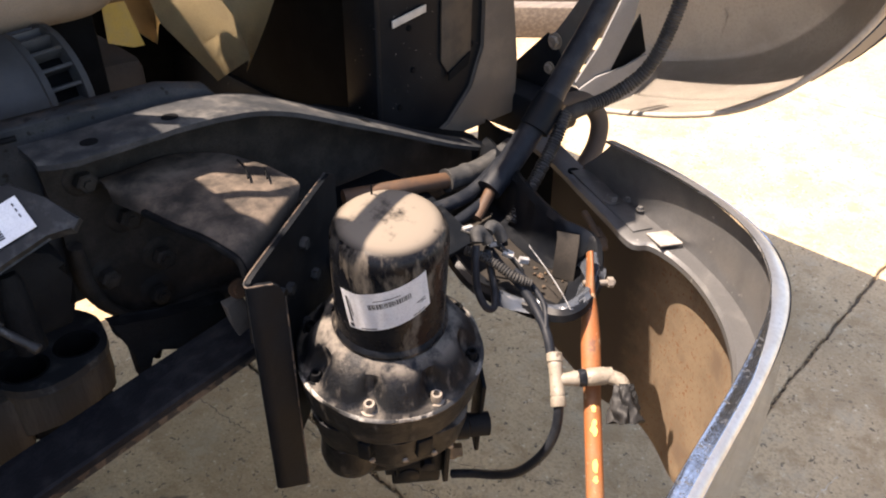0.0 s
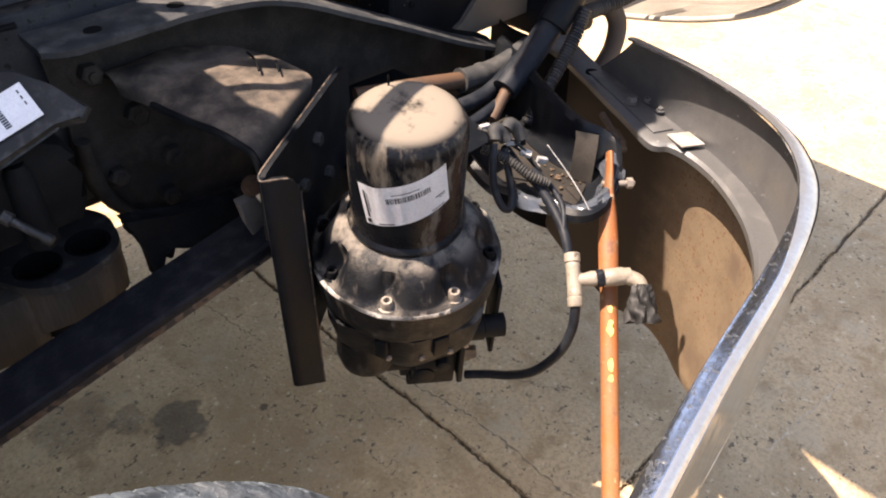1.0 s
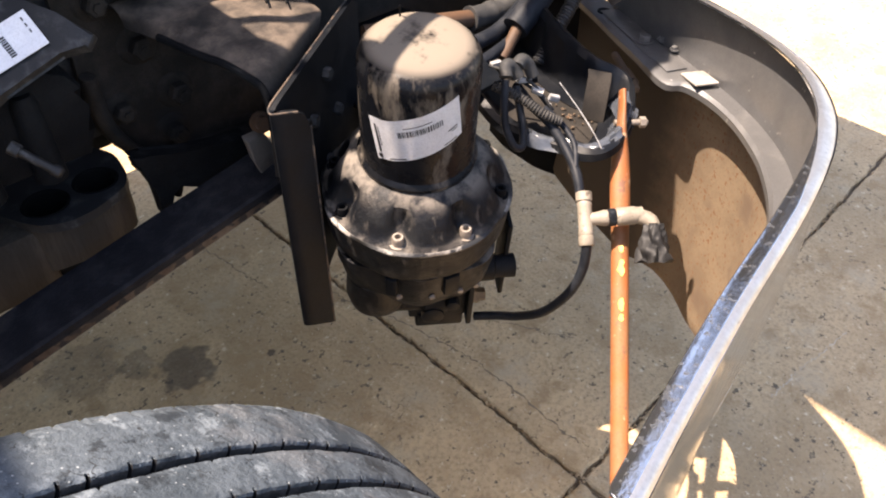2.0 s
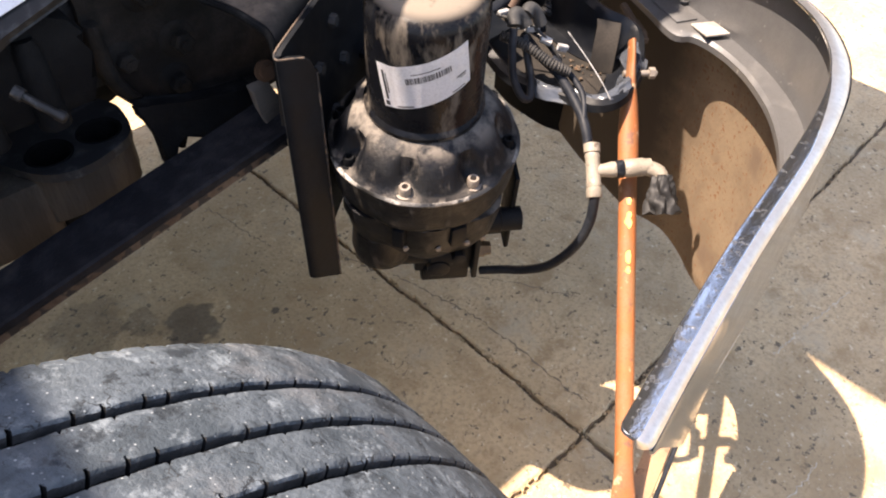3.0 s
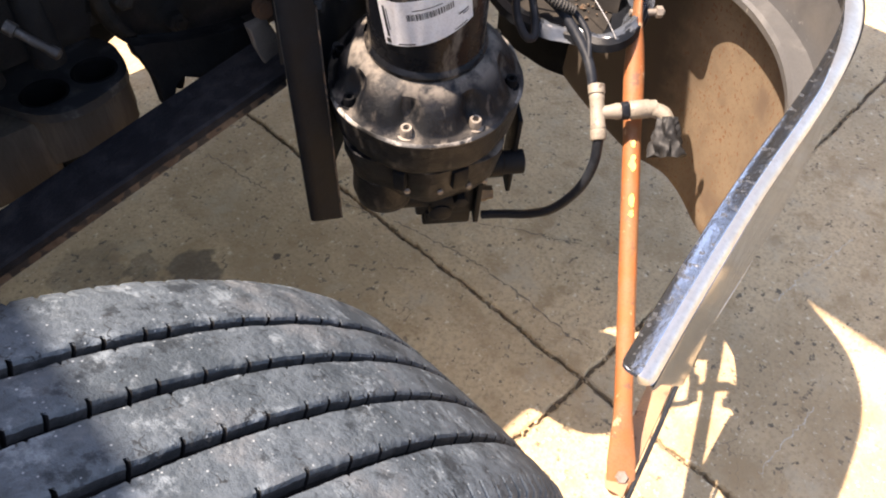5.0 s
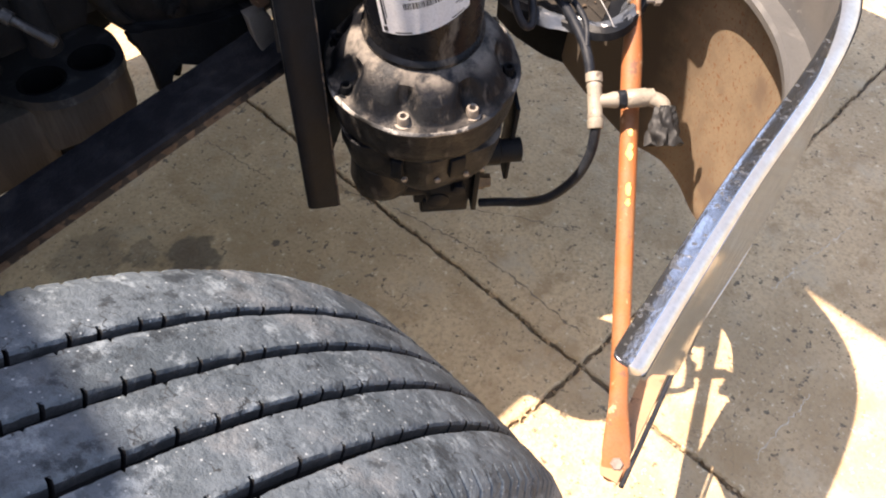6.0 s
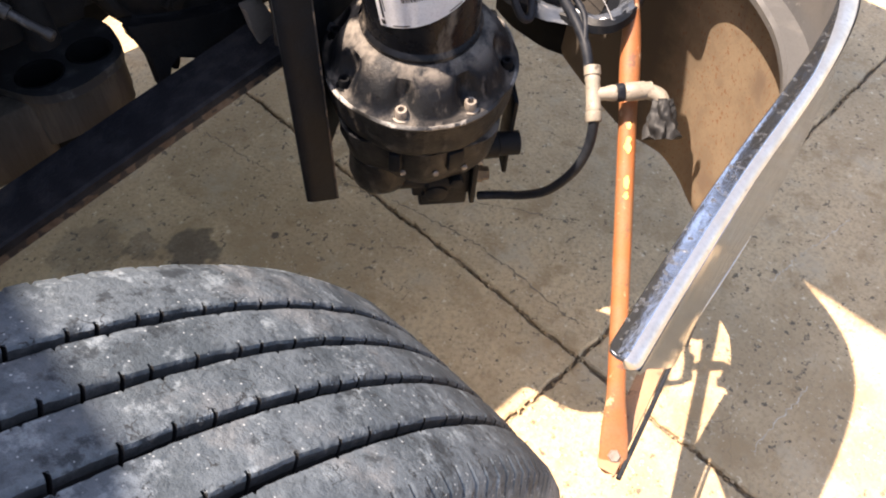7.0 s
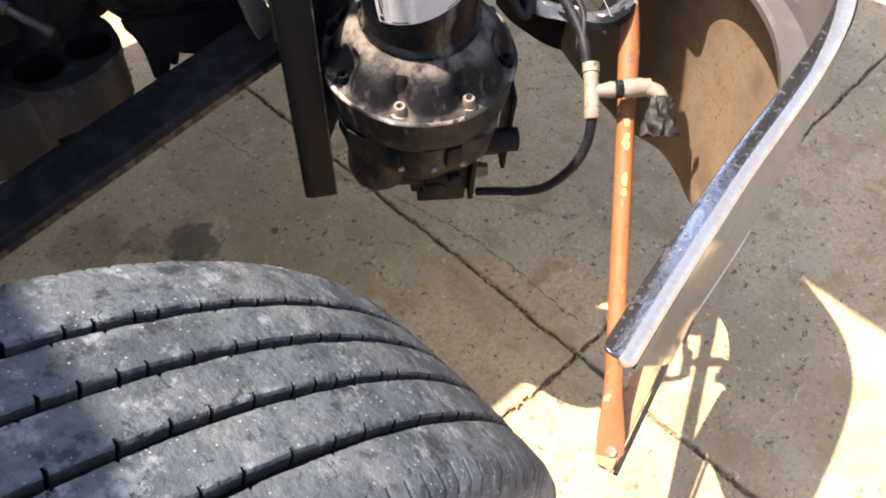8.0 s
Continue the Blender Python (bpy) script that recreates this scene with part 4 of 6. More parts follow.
def build_fittings():
    t = thing("tee_fitting", (0.65, 0.44, 0.85), "tan plastic push-fit tee with taped elbow", "pipe fitting")
    a, m, c = Vector((0.668, 0.464, 0.899)), Vector((0.652, 0.441, 0.876)), Vector((0.633, 0.422, 0.854))
    ax = (a - c).normalized()
    Lh = (a - c).length
    bm = bmesh.new()
    r = 0.0092
    lathe(bm, c, ax, [(0, r), (0.002, r * 1.12), (0.012, r * 1.12), (0.013, r * 0.95), (0.017, r * 1.1), (0.02, r), (Lh - 0.02, r), (Lh - 0.017, r * 1.1), (Lh - 0.013, r * 0.95), (Lh - 0.012, r * 1.15), (Lh - 0.001, r * 1.15), (Lh, r * 0.9)], 28)
    wpart("body", bm, M_BRASS, t)
    s1, s2 = Vector((0.652, 0.441, 0.876)), Vector((0.706, 0.397, 0.881))
    bd = (s2 - s1).normalized()
    bm = bmesh.new()
    lathe(bm, s1, bd, [(0, 0.008), (0.012, 0.0085), (0.022, 0.0105), (0.026, 0.010), (0.027, 0.0085)], 24)
    wpart("branch", bm, M_BRASS, t)
    bm = bmesh.new()
    lathe(bm, s1 + bd * 0.026, bd, [(0, 0.009), (0.003, 0.0115), (0.009, 0.0112), (0.011, 0.009)], 18, wave=lambda q, h: 1 + 0.12 * math.sin(3 * q + h * 400))
    wpart("tape", bm, M_HOSE, t, "black tape wound on the branch")
    bm = bmesh.new()
    e = Vector((0.709, 0.385, 0.877))
    lathe(bm, s1 + bd * 0.037, bd, [(0, 0.0105), (0.002, 0.0118), (0.024, 0.0118), (0.026, 0.0108), (0.034, 0.0105)], 24)
    tube(bm, [s1 + bd * 0.062, e, e + Vector((-0.004, -0.012, -0.012)), e + Vector((-0.008, -0.02, -0.024))], 0.0098, 20)
    wpart("elbow", bm, M_BRASS, t, "tan elbow")
    bm = bmesh.new()
    q0, q1 = e + Vector((0.001, -0.006, -0.002)), e + Vector((-0.022, -0.030, -0.036))
    rings = []
    aa, bb, dd = axes(q1 - q0)
    for k in range(25):
        u = k / 24
        ring = []
        for j in range(48):
            w = 2 * math.pi * j / 48
            o = aa * math.cos(w) + bb * math.sin(w)
            fold = abs(math.sin(2.5 * w + 3.0 * u + 1.5 * noise.noise(o * 1.4 + Vector((0, 0, u * 2)))))
            r = 0.0115 + 0.008 * u + (0.003 + 0.008 * u) * (fold - 0.5) + 0.003 * noise.noise(o * 3 + Vector((u * 5, 2, 0)))
            ring.append(q0.lerp(q1, u * (1 + 0.18 * noise.noise(o * 2 + Vector((4, 1, 7))) * u)) + o * r)
        rings.append(ring)
    ring_loft(bm, rings)
    wpart("tape", bm, M_TAPE, t, "crumpled glossy black tape")
    h = thing("air_hose", (0.6, 0.45, 0.72), "black rubber air hose from dryer to tee", "hose")
    bm = bmesh.new()
    tube(bm, [(0.5755, 0.556, 0.658), (0.590, 0.527, 0.672), (0.597, 0.488, 0.697), (0.604, 0.452, 0.730), (0.618, 0.427, 0.775), (0.628, 0.419, 0.818), (0.634, 0.423, 0.857)], 0.0066, 18)
    wpart("hose", bm, M_HOSE, h)
    h = thing("upper_air_hose", (0.67, 0.48, 0.93), "black rubber air hose from tee into tray", "hose")
    bm = bmesh.new()
    tube(bm, [(0.664, 0.465, 0.893), (0.674, 0.480, 0.908), (0.684, 0.500, 0.92), (0.692, 0.528, 0.935), (0.694, 0.556, 0.952), (0.690, 0.585, 0.966), (0.70, 0.62, 0.975)], 0.0066, 18)
    tube(bm, [(0.680, 0.490, 0.918), (0.700, 0.512, 0.934), (0.706, 0.540, 0.948), (0.702, 0.57, 0.962)], 0.0042, 12)
    wpart("hose", bm, M_HOSE, h)


def build_bracket():
    t = thing("dryer_bracket", (0.36, 0.7, 0.7), "black bent steel bracket with worn rusty edges", "bracket")
    # plan line from the back of the web round the bend to the flange's free edge, with top and bottom heights
    line = [(0.543, 0.767, 1.090, 0.85), (0.530, 0.760, 1.098, 0.84), (0.45, 0.7155, 1.085, 0.79), (0.362, 0.667, 1.070, 0.742), (0.350, 0.6605, 1.067, 0.737), (0.344, 0.656, 1.065, 0.735), (0.3425, 0.6515, 1.063, 0.733), (0.346, 0.6485, 1.062, 0.731), (0.356, 0.6465, 1.0605, 0.727), (0.372, 0.6435, 1.057, 0.7215), (0.380, 0.642, 1.050, 0.718), (0.3845, 0.6412, 1.036, 0.7185)]
    bm = bmesh.new()
    rows = [[Vector((x, y, zt - (zt - zb) * q)) for q in (0, 0.006, 0.25, 0.5, 0.75, 0.994, 1.0)] for x, y, zt, zb in line]
    sheet(bm, rows, 0.007)
    wpart("plate", bm, M_BLACK, t, "black bent mounting plate")
    for pts in ([Vector((x, y, zt + 0.0002)) for x, y, zt, zb in line[1:10]], [Vector((0.3845, 0.6408, 1.036 - (1.036 - 0.7185) * k / 10)) for k in range(11)]):
        bm = bmesh.new()
        tube(bm, pts, 0.0012, 8, 2)
        wpart("worn_edge", bm, M_EDGE, t, "rust-worn bare edge")
    n = Vector((0.51, -0.86, 0)).normalized()
    for x, z in ((0.395, 1.012), (0.413, 1.006), (0.452, 1.045), (0.47, 0.985), (0.44, 0.93)):
        p = Vector((x, 0.685 + (x - 0.395) * 0.553, z)) + n * 0.002
        bolt(t, p, n, 0.0085, 0.011, M_CASTG)


def build_frame():
    f = thing("frame_rail", (0.4, 0.94, 0.9), "black dusty truck frame rail end with curved top flange", "frame rail")
    line = smooth_path([(-0.96, 0.885, 1.169), (0.10, 0.885, 1.169), (0.264, 0.885, 1.169), (0.423, 0.885, 1.172), (0.529, 0.885, 1.156), (0.65, 0.885, 1.103), (0.763, 0.885, 1.05), (0.869, 0.885, 0.999), (0.986, 0.885, 0.951)], 8)
    bm = bmesh.new()
    rings = []
    for p in line:
        if p.x < 0.222:
            continue
        w = 0.053 if p.x < 0.53 else 0.053 - (p.x - 0.53) * 0.05
        round_end = 1 - max(0, 0.262 - p.x) / 0.04
        out = -w * 0.5 * max(0.0, round_end) ** 0.5
        wob = 0.0015 * noise.noise((p.x * 40, 2, 1))
        rings.append([p + Vector((0, out + wob, -0.002)), p + Vector((0, out + 0.004, 0.0005)), p + Vector((0, w * 0.4, 0)), p + Vector((0, w, 0)), p + Vector((0, w, -0.009)), p + Vector((0, out + wob, -0.009))])
    ring_loft(bm, rings)
    wpart("top_flange", bm, M_FLANGE, f, "dusty curved top flange")
    # cast web with a raised lower rim
    edge = [(0.247, 1.042), (0.245, 1.015), (0.245, 0.978), (0.249, 0.942), (0.261, 0.914), (0.275, 0.895), (0.295, 0.877), (0.348, 0.862), (0.411, 0.856), (0.438, 0.85), (0.52, 0.855), (0.62, 0.84), (0.74, 0.80)]
    bm = bmesh.new()
    web = [Vector((p.x, 0.938, p.z - 0.006)) for p in line if p.x >= 0.235]
    plate(bm, web + [Vector((1.0, 0.938, 0.78))] + [Vector((x, 0.938, z)) for x, z in reversed(edge)], (0, 1, 0), 0.012)
    wpart("web", bm, M_WEB, f, "black frame web under grime")
    bm = bmesh.new()
    rim = smooth_path([(x + 0.008, 0.926, z + 0.010) for x, z in edge[1:11]], 6)
    tube(bm, rim, lambda t: 0.013 + 0.003 * math.sin(t * 9), 12, 1, section=(1.0, 0.7))
    wpart("lower_rim", bm, M_WEB, f, "raised cast lower rim")
    for x, z, r in ((0.286, 1.106, 0.85), (0.327, 1.038, 0.95), (0.361, 0.961, 0.95), (0.344, 0.905, 0.9), (0.283, 0.962, 0.8)):
        bm = bmesh.new()
        lathe(bm, (x, 0.94, z), (0, -1, 0), [(0, 0.030 * r), (0.003, 0.027 * r), (0.005, 0.022 * r), (0.006, 0.017 * r)], 28)
        lathe(bm, (x, 0.93, z), (0.02, -1, 0.03), [(0, 0.0165 * r), (0.013, 0.0165 * r), (0.0155, 0.013 * r), (0.0155, 0.008 * r), (0.019, 0.0075 * r)], 6)
        wpart("bolt", bm, M_WEB, f)
    # flat black discs stand in for the dark of open holes
    for x in (0.293, 0.395, 0.70):
        p, q = next((p, q) for p, q in zip(line, line[1:]) if p.x <= x < q.x)
        c = p.lerp(q, (x - p.x) / (q.x - p.x))
        up = Vector((-(q.z - p.z), 0, q.x - p.x)).normalized()
        bm = bmesh.new()
        lathe(bm, c + Vector((0, 0.007, 0)) - up * 0.002, up, [(0, 0.0105), (0.0028, 0.0105), (0.0028, 0.0085), (0.0024, 0.0002)], 20)
        wpart("hole", bm, M_NEARBLACK, f, "black disc in place of a hole")
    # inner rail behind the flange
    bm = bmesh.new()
    # added box, closes off lit ground where only darkness belongs
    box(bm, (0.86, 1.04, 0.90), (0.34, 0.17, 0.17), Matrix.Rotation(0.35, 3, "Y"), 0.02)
    wpart("gap_filler", bm, M_NEARBLACK, f, "black box filling the gap behind the frame end")
    r = thing("rear_rail", (0.1, 1.0, 1.0), "dark grey inner rail under the engine", "frame rail")
    bm = bmesh.new()
    pts = [(-0.96, 0.963, 1.18), (0.295, 0.963, 1.18), (0.423, 0.963, 1.185), (0.487, 0.963, 1.169), (0.52, 0.963, 1.127), (0.52, 0.963, 0.915), (-0.96, 0.963, 0.915)]
    plate(bm, pts, (0, 1, 0), 0.04, 0.012)
    wpart("rail", bm, M_CASTG, r)
    bm = bmesh.new()
    tube(bm, [(-0.32, 0.945, 1.176), (0.0, 0.945, 1.176), (0.23, 0.945, 1.176)], 0.004, 8)
    wpart("weld_seam", bm, M_CAST, r)
    # saddle-shaped gusset between web and dryer bracket, rolled down at its outer end
    g = thing("gusset_plate", (0.4, 0.78, 1.05), "rusty-tan dust covered saddle gusset with oily streaks", "bracket")
    back = [(0.300, 0.93, 1.101), (0.36, 0.93, 1.105), (0.415, 0.925, 1.104), (0.462, 0.879, 1.103), (0.483, 0.81, 1.102), (0.492, 0.768, 1.098), (0.482, 0.750, 1.086), (0.446, 0.728, 1.045), (0.41, 0.712, 0.97)]
    front = [(0.300, 0.885, 1.100), (0.314, 0.825, 1.10), (0.326, 0.772, 1.098), (0.340, 0.731, 1.096), (0.349, 0.70, 1.090), (0.356, 0.684, 1.081), (0.358, 0.676, 1.062), (0.357, 0.673, 1.03), (0.356, 0.675, 0.97)]
    bk, fr = smooth_path(back, 6), smooth_path(front, 6)
    bm = bmesh.new()
    rows = []
    for i, (p, q) in enumerate(zip(bk, fr)):
        row = []
        for j in range(13):
            v = j / 12
            c = p.lerp(q, v)
            c.z += 0.007 * math.sin(v * math.pi) + 0.0025 * noise.noise((c.x * 25, c.y * 25, 3)) - 0.010 * max(0, v - 0.86) / 0.14
            row.append(c)
        rows.append(row)
    sheet(bm, rows, 0.006)
    wpart("saddle", bm, M_DUSTY, g, "dust covered saddle plate with oily streaks")
    bm = bmesh.new()
    tube(bm, [p + Vector((0, 0.002, -0.006)) for p in fr[6:44]], 0.0045, 8, 1)
    wpart("edge", bm, M_CAST, g)
    bm = bmesh.new()
    tube(bm, [(0.452, 0.842, 1.1125), (0.447, 0.815, 1.114), (0.436, 0.788, 1.1125)], 0.0016, 6)
    tube(bm, [(0.467, 0.80, 1.1105), (0.455, 0.775, 1.1105)], 0.0013, 6)
    wpart("crack", bm, M_NEARBLACK, g, "thin dark cracks in the caked dust")


def build_spring():
    s = thing("leaf_spring", (0.2, 0.8, 0.8), "black tapered front leaf spring with grimy edge", "leaf spring")
    bm, thin = bmesh.new(), bmesh.new()
    rings, lower = [], []
    for x in (-0.9, -0.6, -0.35, -0.15, 0.0, 0.1, 0.2, 0.28, 0.34, 0.385, 0.40):
        z = 0.836 + 0.195 * x - 0.12 * min(0, x) ** 2
        rings.append([(x, 0.733, z), (x, 0.807, z), (x, 0.81, z - 0.003), (x, 0.81, z - 0.013), (x, 0.73, z - 0.013), (x, 0.73, z - 0.003)])
        if x < 0.39:
            lower.append([(x, 0.731, z - 0.014), (x, 0.80, z - 0.014), (x, 0.80, z - 0.027), (x, 0.734, z - 0.027), (x, 0.731, z - 0.024)])
    ring_loft(bm, rings)
    wpart("leaf", bm, M_SPRING, s)
    ring_loft(thin, lower)
    wpart("lower_leaf", thin, M_EDGE, s, "thin rusty lower leaf")
    h = thing("spring_hanger", (0.4, 0.85, 0.85), "black spring hanger with rusty bushing pin", "bracket")
    bm = bmesh.new()
    out = [(0.240, 0.968), (0.258, 0.958), (0.304, 0.943), (0.35, 0.937), (0.392, 0.935), (0.398, 0.882), (0.412, 0.862), (0.400, 0.850), (0.352, 0.861), (0.317, 0.886), (0.290, 0.905), (0.276, 0.895), (0.268, 0.862), (0.259, 0.868), (0.258, 0.91), (0.254, 0.936), (0.244, 0.946), (0.248, 0.955)]
    plate(bm, [(x, 0.816, z) for x, z in out], (0, 1, 0), 0.024, 0.004)
    wpart("cheek", bm, M_CAST, h, "black arched cheek")
    for x, top, low in ((0.272, 0.905, 0.862), (0.296, 0.90, 0.868)):
        bm = bmesh.new()
        tube(bm, [(x, 0.842, top), (x + 0.002, 0.844, (top + low) / 2), (x - 0.003, 0.846, low)], 0.0055, 10)
        wpart("prong", bm, M_NEARBLACK, h)
    bm = bmesh.new()
    plate(bm, [(0.362, 0.76, 0.965), (0.392, 0.765, 0.962), (0.408, 0.765, 0.925), (0.405, 0.765, 0.886), (0.381, 0.76, 0.893), (0.370, 0.76, 0.927)], (0.1, 1, 0.15), 0.014, 0.004)
    wpart("tongue", bm, M_TONGUE, h, "pale dusty tongue")
    bm = bmesh.new()
    lathe(bm, (0.385, 0.758, 0.985), (-0.1, -1, 0.2), [(0, 0.014), (0.004, 0.014), (0.004, 0.009), (0.012, 0.009)], 12)
    wpart("pin", bm, M_RUSTW, h, "rusty pin head")


def build_gear():
    g = thing("steering_gear", (0.13, 0.8, 0.95), "grimy black cast steering gear with two large bores", "steering gear")
    # housing with vertical flutes
    bm = bmesh.new()
    plate(bm, [(-0.12, 0.80, 1.115), (0.17, 0.80, 1.115), (0.20, 0.80, 1.10), (0.212, 0.80, 1.08), (0.20, 0.80, 1.06), (0.212, 0.80, 1.03), (0.20, 0.80, 1.0), (-0.12, 0.80, 1.0)], (0, 1, 0), 0.11, 0.01)
    wpart("housing", bm, M_CAST, g, "grimy cast housing")
    for k, x in enumerate((0.02, 0.085, 0.15)):
        bm = bmesh.new()
        lathe(bm, (x, 0.80, 0.995), (0, 0, 1), [(0, 0.017), (0.09, 0.014), (0.10, 0.010)], 18)
        wpart("flute", bm, M_CAST, g)
    # lower flange with two open bores, and the fluted body under it
    bores = ((0.148, 0.897, 0.0265), (0.214, 0.902, 0.026))
    outline = [(0.02, 1.0), (0.075, 0.955), (0.095, 0.915), (0.113, 0.878), (0.129, 0.857), (0.152, 0.845), (0.183, 0.844), (0.216, 0.855), (0.237, 0.866), (0.249, 0.885), (0.255, 0.912), (0.256, 0.95), (0.23, 1.0)]
    outline = resample(smooth_path([(x, y, 0.9) for x, y in outline], 4), 44)
    bm = bmesh.new()
    rim = [bm.verts.new(p) for p in outline]
    edges = [bm.edges.new((p, q)) for p, q in zip(rim, rim[1:] + rim[:1])]
    for x, y, r in bores:
        ring = [bm.verts.new((x + r * math.cos(k * math.pi / 14), y + r * math.sin(k * math.pi / 14), 0.9)) for k in range(28)]
        edges += [bm.edges.new((p, q)) for p, q in zip(ring, ring[1:] + ring[:1])]
    bmesh.ops.triangle_fill(bm, use_beauty=True, use_dissolve=False, edges=edges)
    bmesh.ops.recalc_face_normals(bm, faces=bm.faces[:])
    if sum(f.normal.z for f in bm.faces) < 0:
        bmesh.ops.reverse_faces(bm, faces=bm.faces[:])
    bmesh.ops.solidify(bm, geom=bm.faces[:], thickness=0.012)
    wpart("bore_flange", bm, M_WORNCAST, g, "scuffed black flange", smooth=False)
    for x, y, r in bores:
        bm = bmesh.new()
        lathe(bm, (x, y, 0.80), (0, 0, 1), [(0, 0.001), (0, r - 0.001), (0.099, r - 0.001), (0.102, r + 0.0015), (0.1005, r + 0.003)], 32, caps=False)
        wpart("bore", bm, M_NEARBLACK, g, "dark open bore")
    bm = bmesh.new()
    ctr = Vector((0.17, 0.93, 0))
    rings = []
    for k in range(7):
        q = k / 6
        ring = []
        for i, p in enumerate(outline):
            flute = 1 - 0.018 * (1 + math.sin(i * 1.45)) * min(1, q * 5)
            drop = 0.012 + q * (0.055 + 0.4 * max(0, 0.15 - p.x))
            ring.append(Vector((ctr.x + (p.x - ctr.x) * 0.985 * flute, ctr.y + (p.y - ctr.y) * 0.985 * flute, 0.9 - drop)))
        rings.append(ring)
    ring_loft(bm, rings, caps=False)
    wpart("lower_body", bm, M_GEARLOW, g, "brown-grey fluted lower body")
    bm = bmesh.new()
    box(bm, (-0.05, 0.935, 0.838), (0.36, 0.13, 0.098), None, 0.012)
    wpart("sector_cover", bm, M_GEARLOW, g)
    bm = bmesh.new()
    lathe(bm, (0.115, 0.75, 1.075), Vector((0.55, -0.6, -0.55)), [(0, 0.007), (0.010, 0.007), (0.010, 0.0046), (0.042, 0.0046), (0.042, 0.006), (0.050, 0.006), (0.052, 0.004)], 14)
    wpart("stud", bm, M_STEEL2, g, "scraped metal stud")
    # sloping cap with label
    tilt = Vector((-0.35, -0.55, 0.75)).normalized()
    base = Vector((0.183, 0.775, 1.146))

    def on_cap(x, y):
        return Vector((x, y, base.z - (tilt.x * (x - base.x) + tilt.y * (y - base.y)) / tilt.z))

    bm = bmesh.new()
    plate(bm, [on_cap(x, y) for x, y in ((-0.06, 0.87), (0.13, 0.845), (0.185, 0.823), (0.208, 0.79), (0.226, 0.757), (0.215, 0.752), (0.192, 0.766), (0.13, 0.772), (0.08, 0.765), (-0.06, 0.785))], -tilt, 0.014, 0.003)
    wpart("cap", bm, M_WORNCAST, g, "speckled cast cap")
    bm = bmesh.new()
    c0, c1, c2, c3 = (on_cap(x, y) + tilt * 0.003 for x, y in ((0.185, 0.808), (0.189, 0.774), (0.092, 0.788), (0.086, 0.822)))
    plate(bm, [c0, c1, c2, c3], tilt, 0.0006)
    lab = wpart("label", bm, M_WHITE, g, "white paper label")
    bm = bmesh.new()
    u, v = (c1 - c0).normalized(), (c2 - c1).normalized()
    rng = random.Random(5)
    s = 0.006
    while s < 0.028:
        w = rng.uniform(0.0008, 0.002)
        q = c1 + v * 0.03 - u * s + tilt * 0.001
        plate(bm, [q, q + v * 0.006, q + v * 0.006 - u * w, q - u * w], tilt, 0.0003)
        s += w + 0.001
    for k, ln in enumerate((0.018, 0.012, 0.02)):
        q = c0 + v * 0.006 + u * (0.006 + 0.007 * k) + tilt * 0.001
        plate(bm, [q, q + u * 0.004, q + u * 0.004 + v * 0.0015, q + v * 0.0015], tilt, 0.0003)
    ink = tagged(wpart("print", bm, M_INK, g, "small print bars"), kind="stuff")
    ink.parent = lab


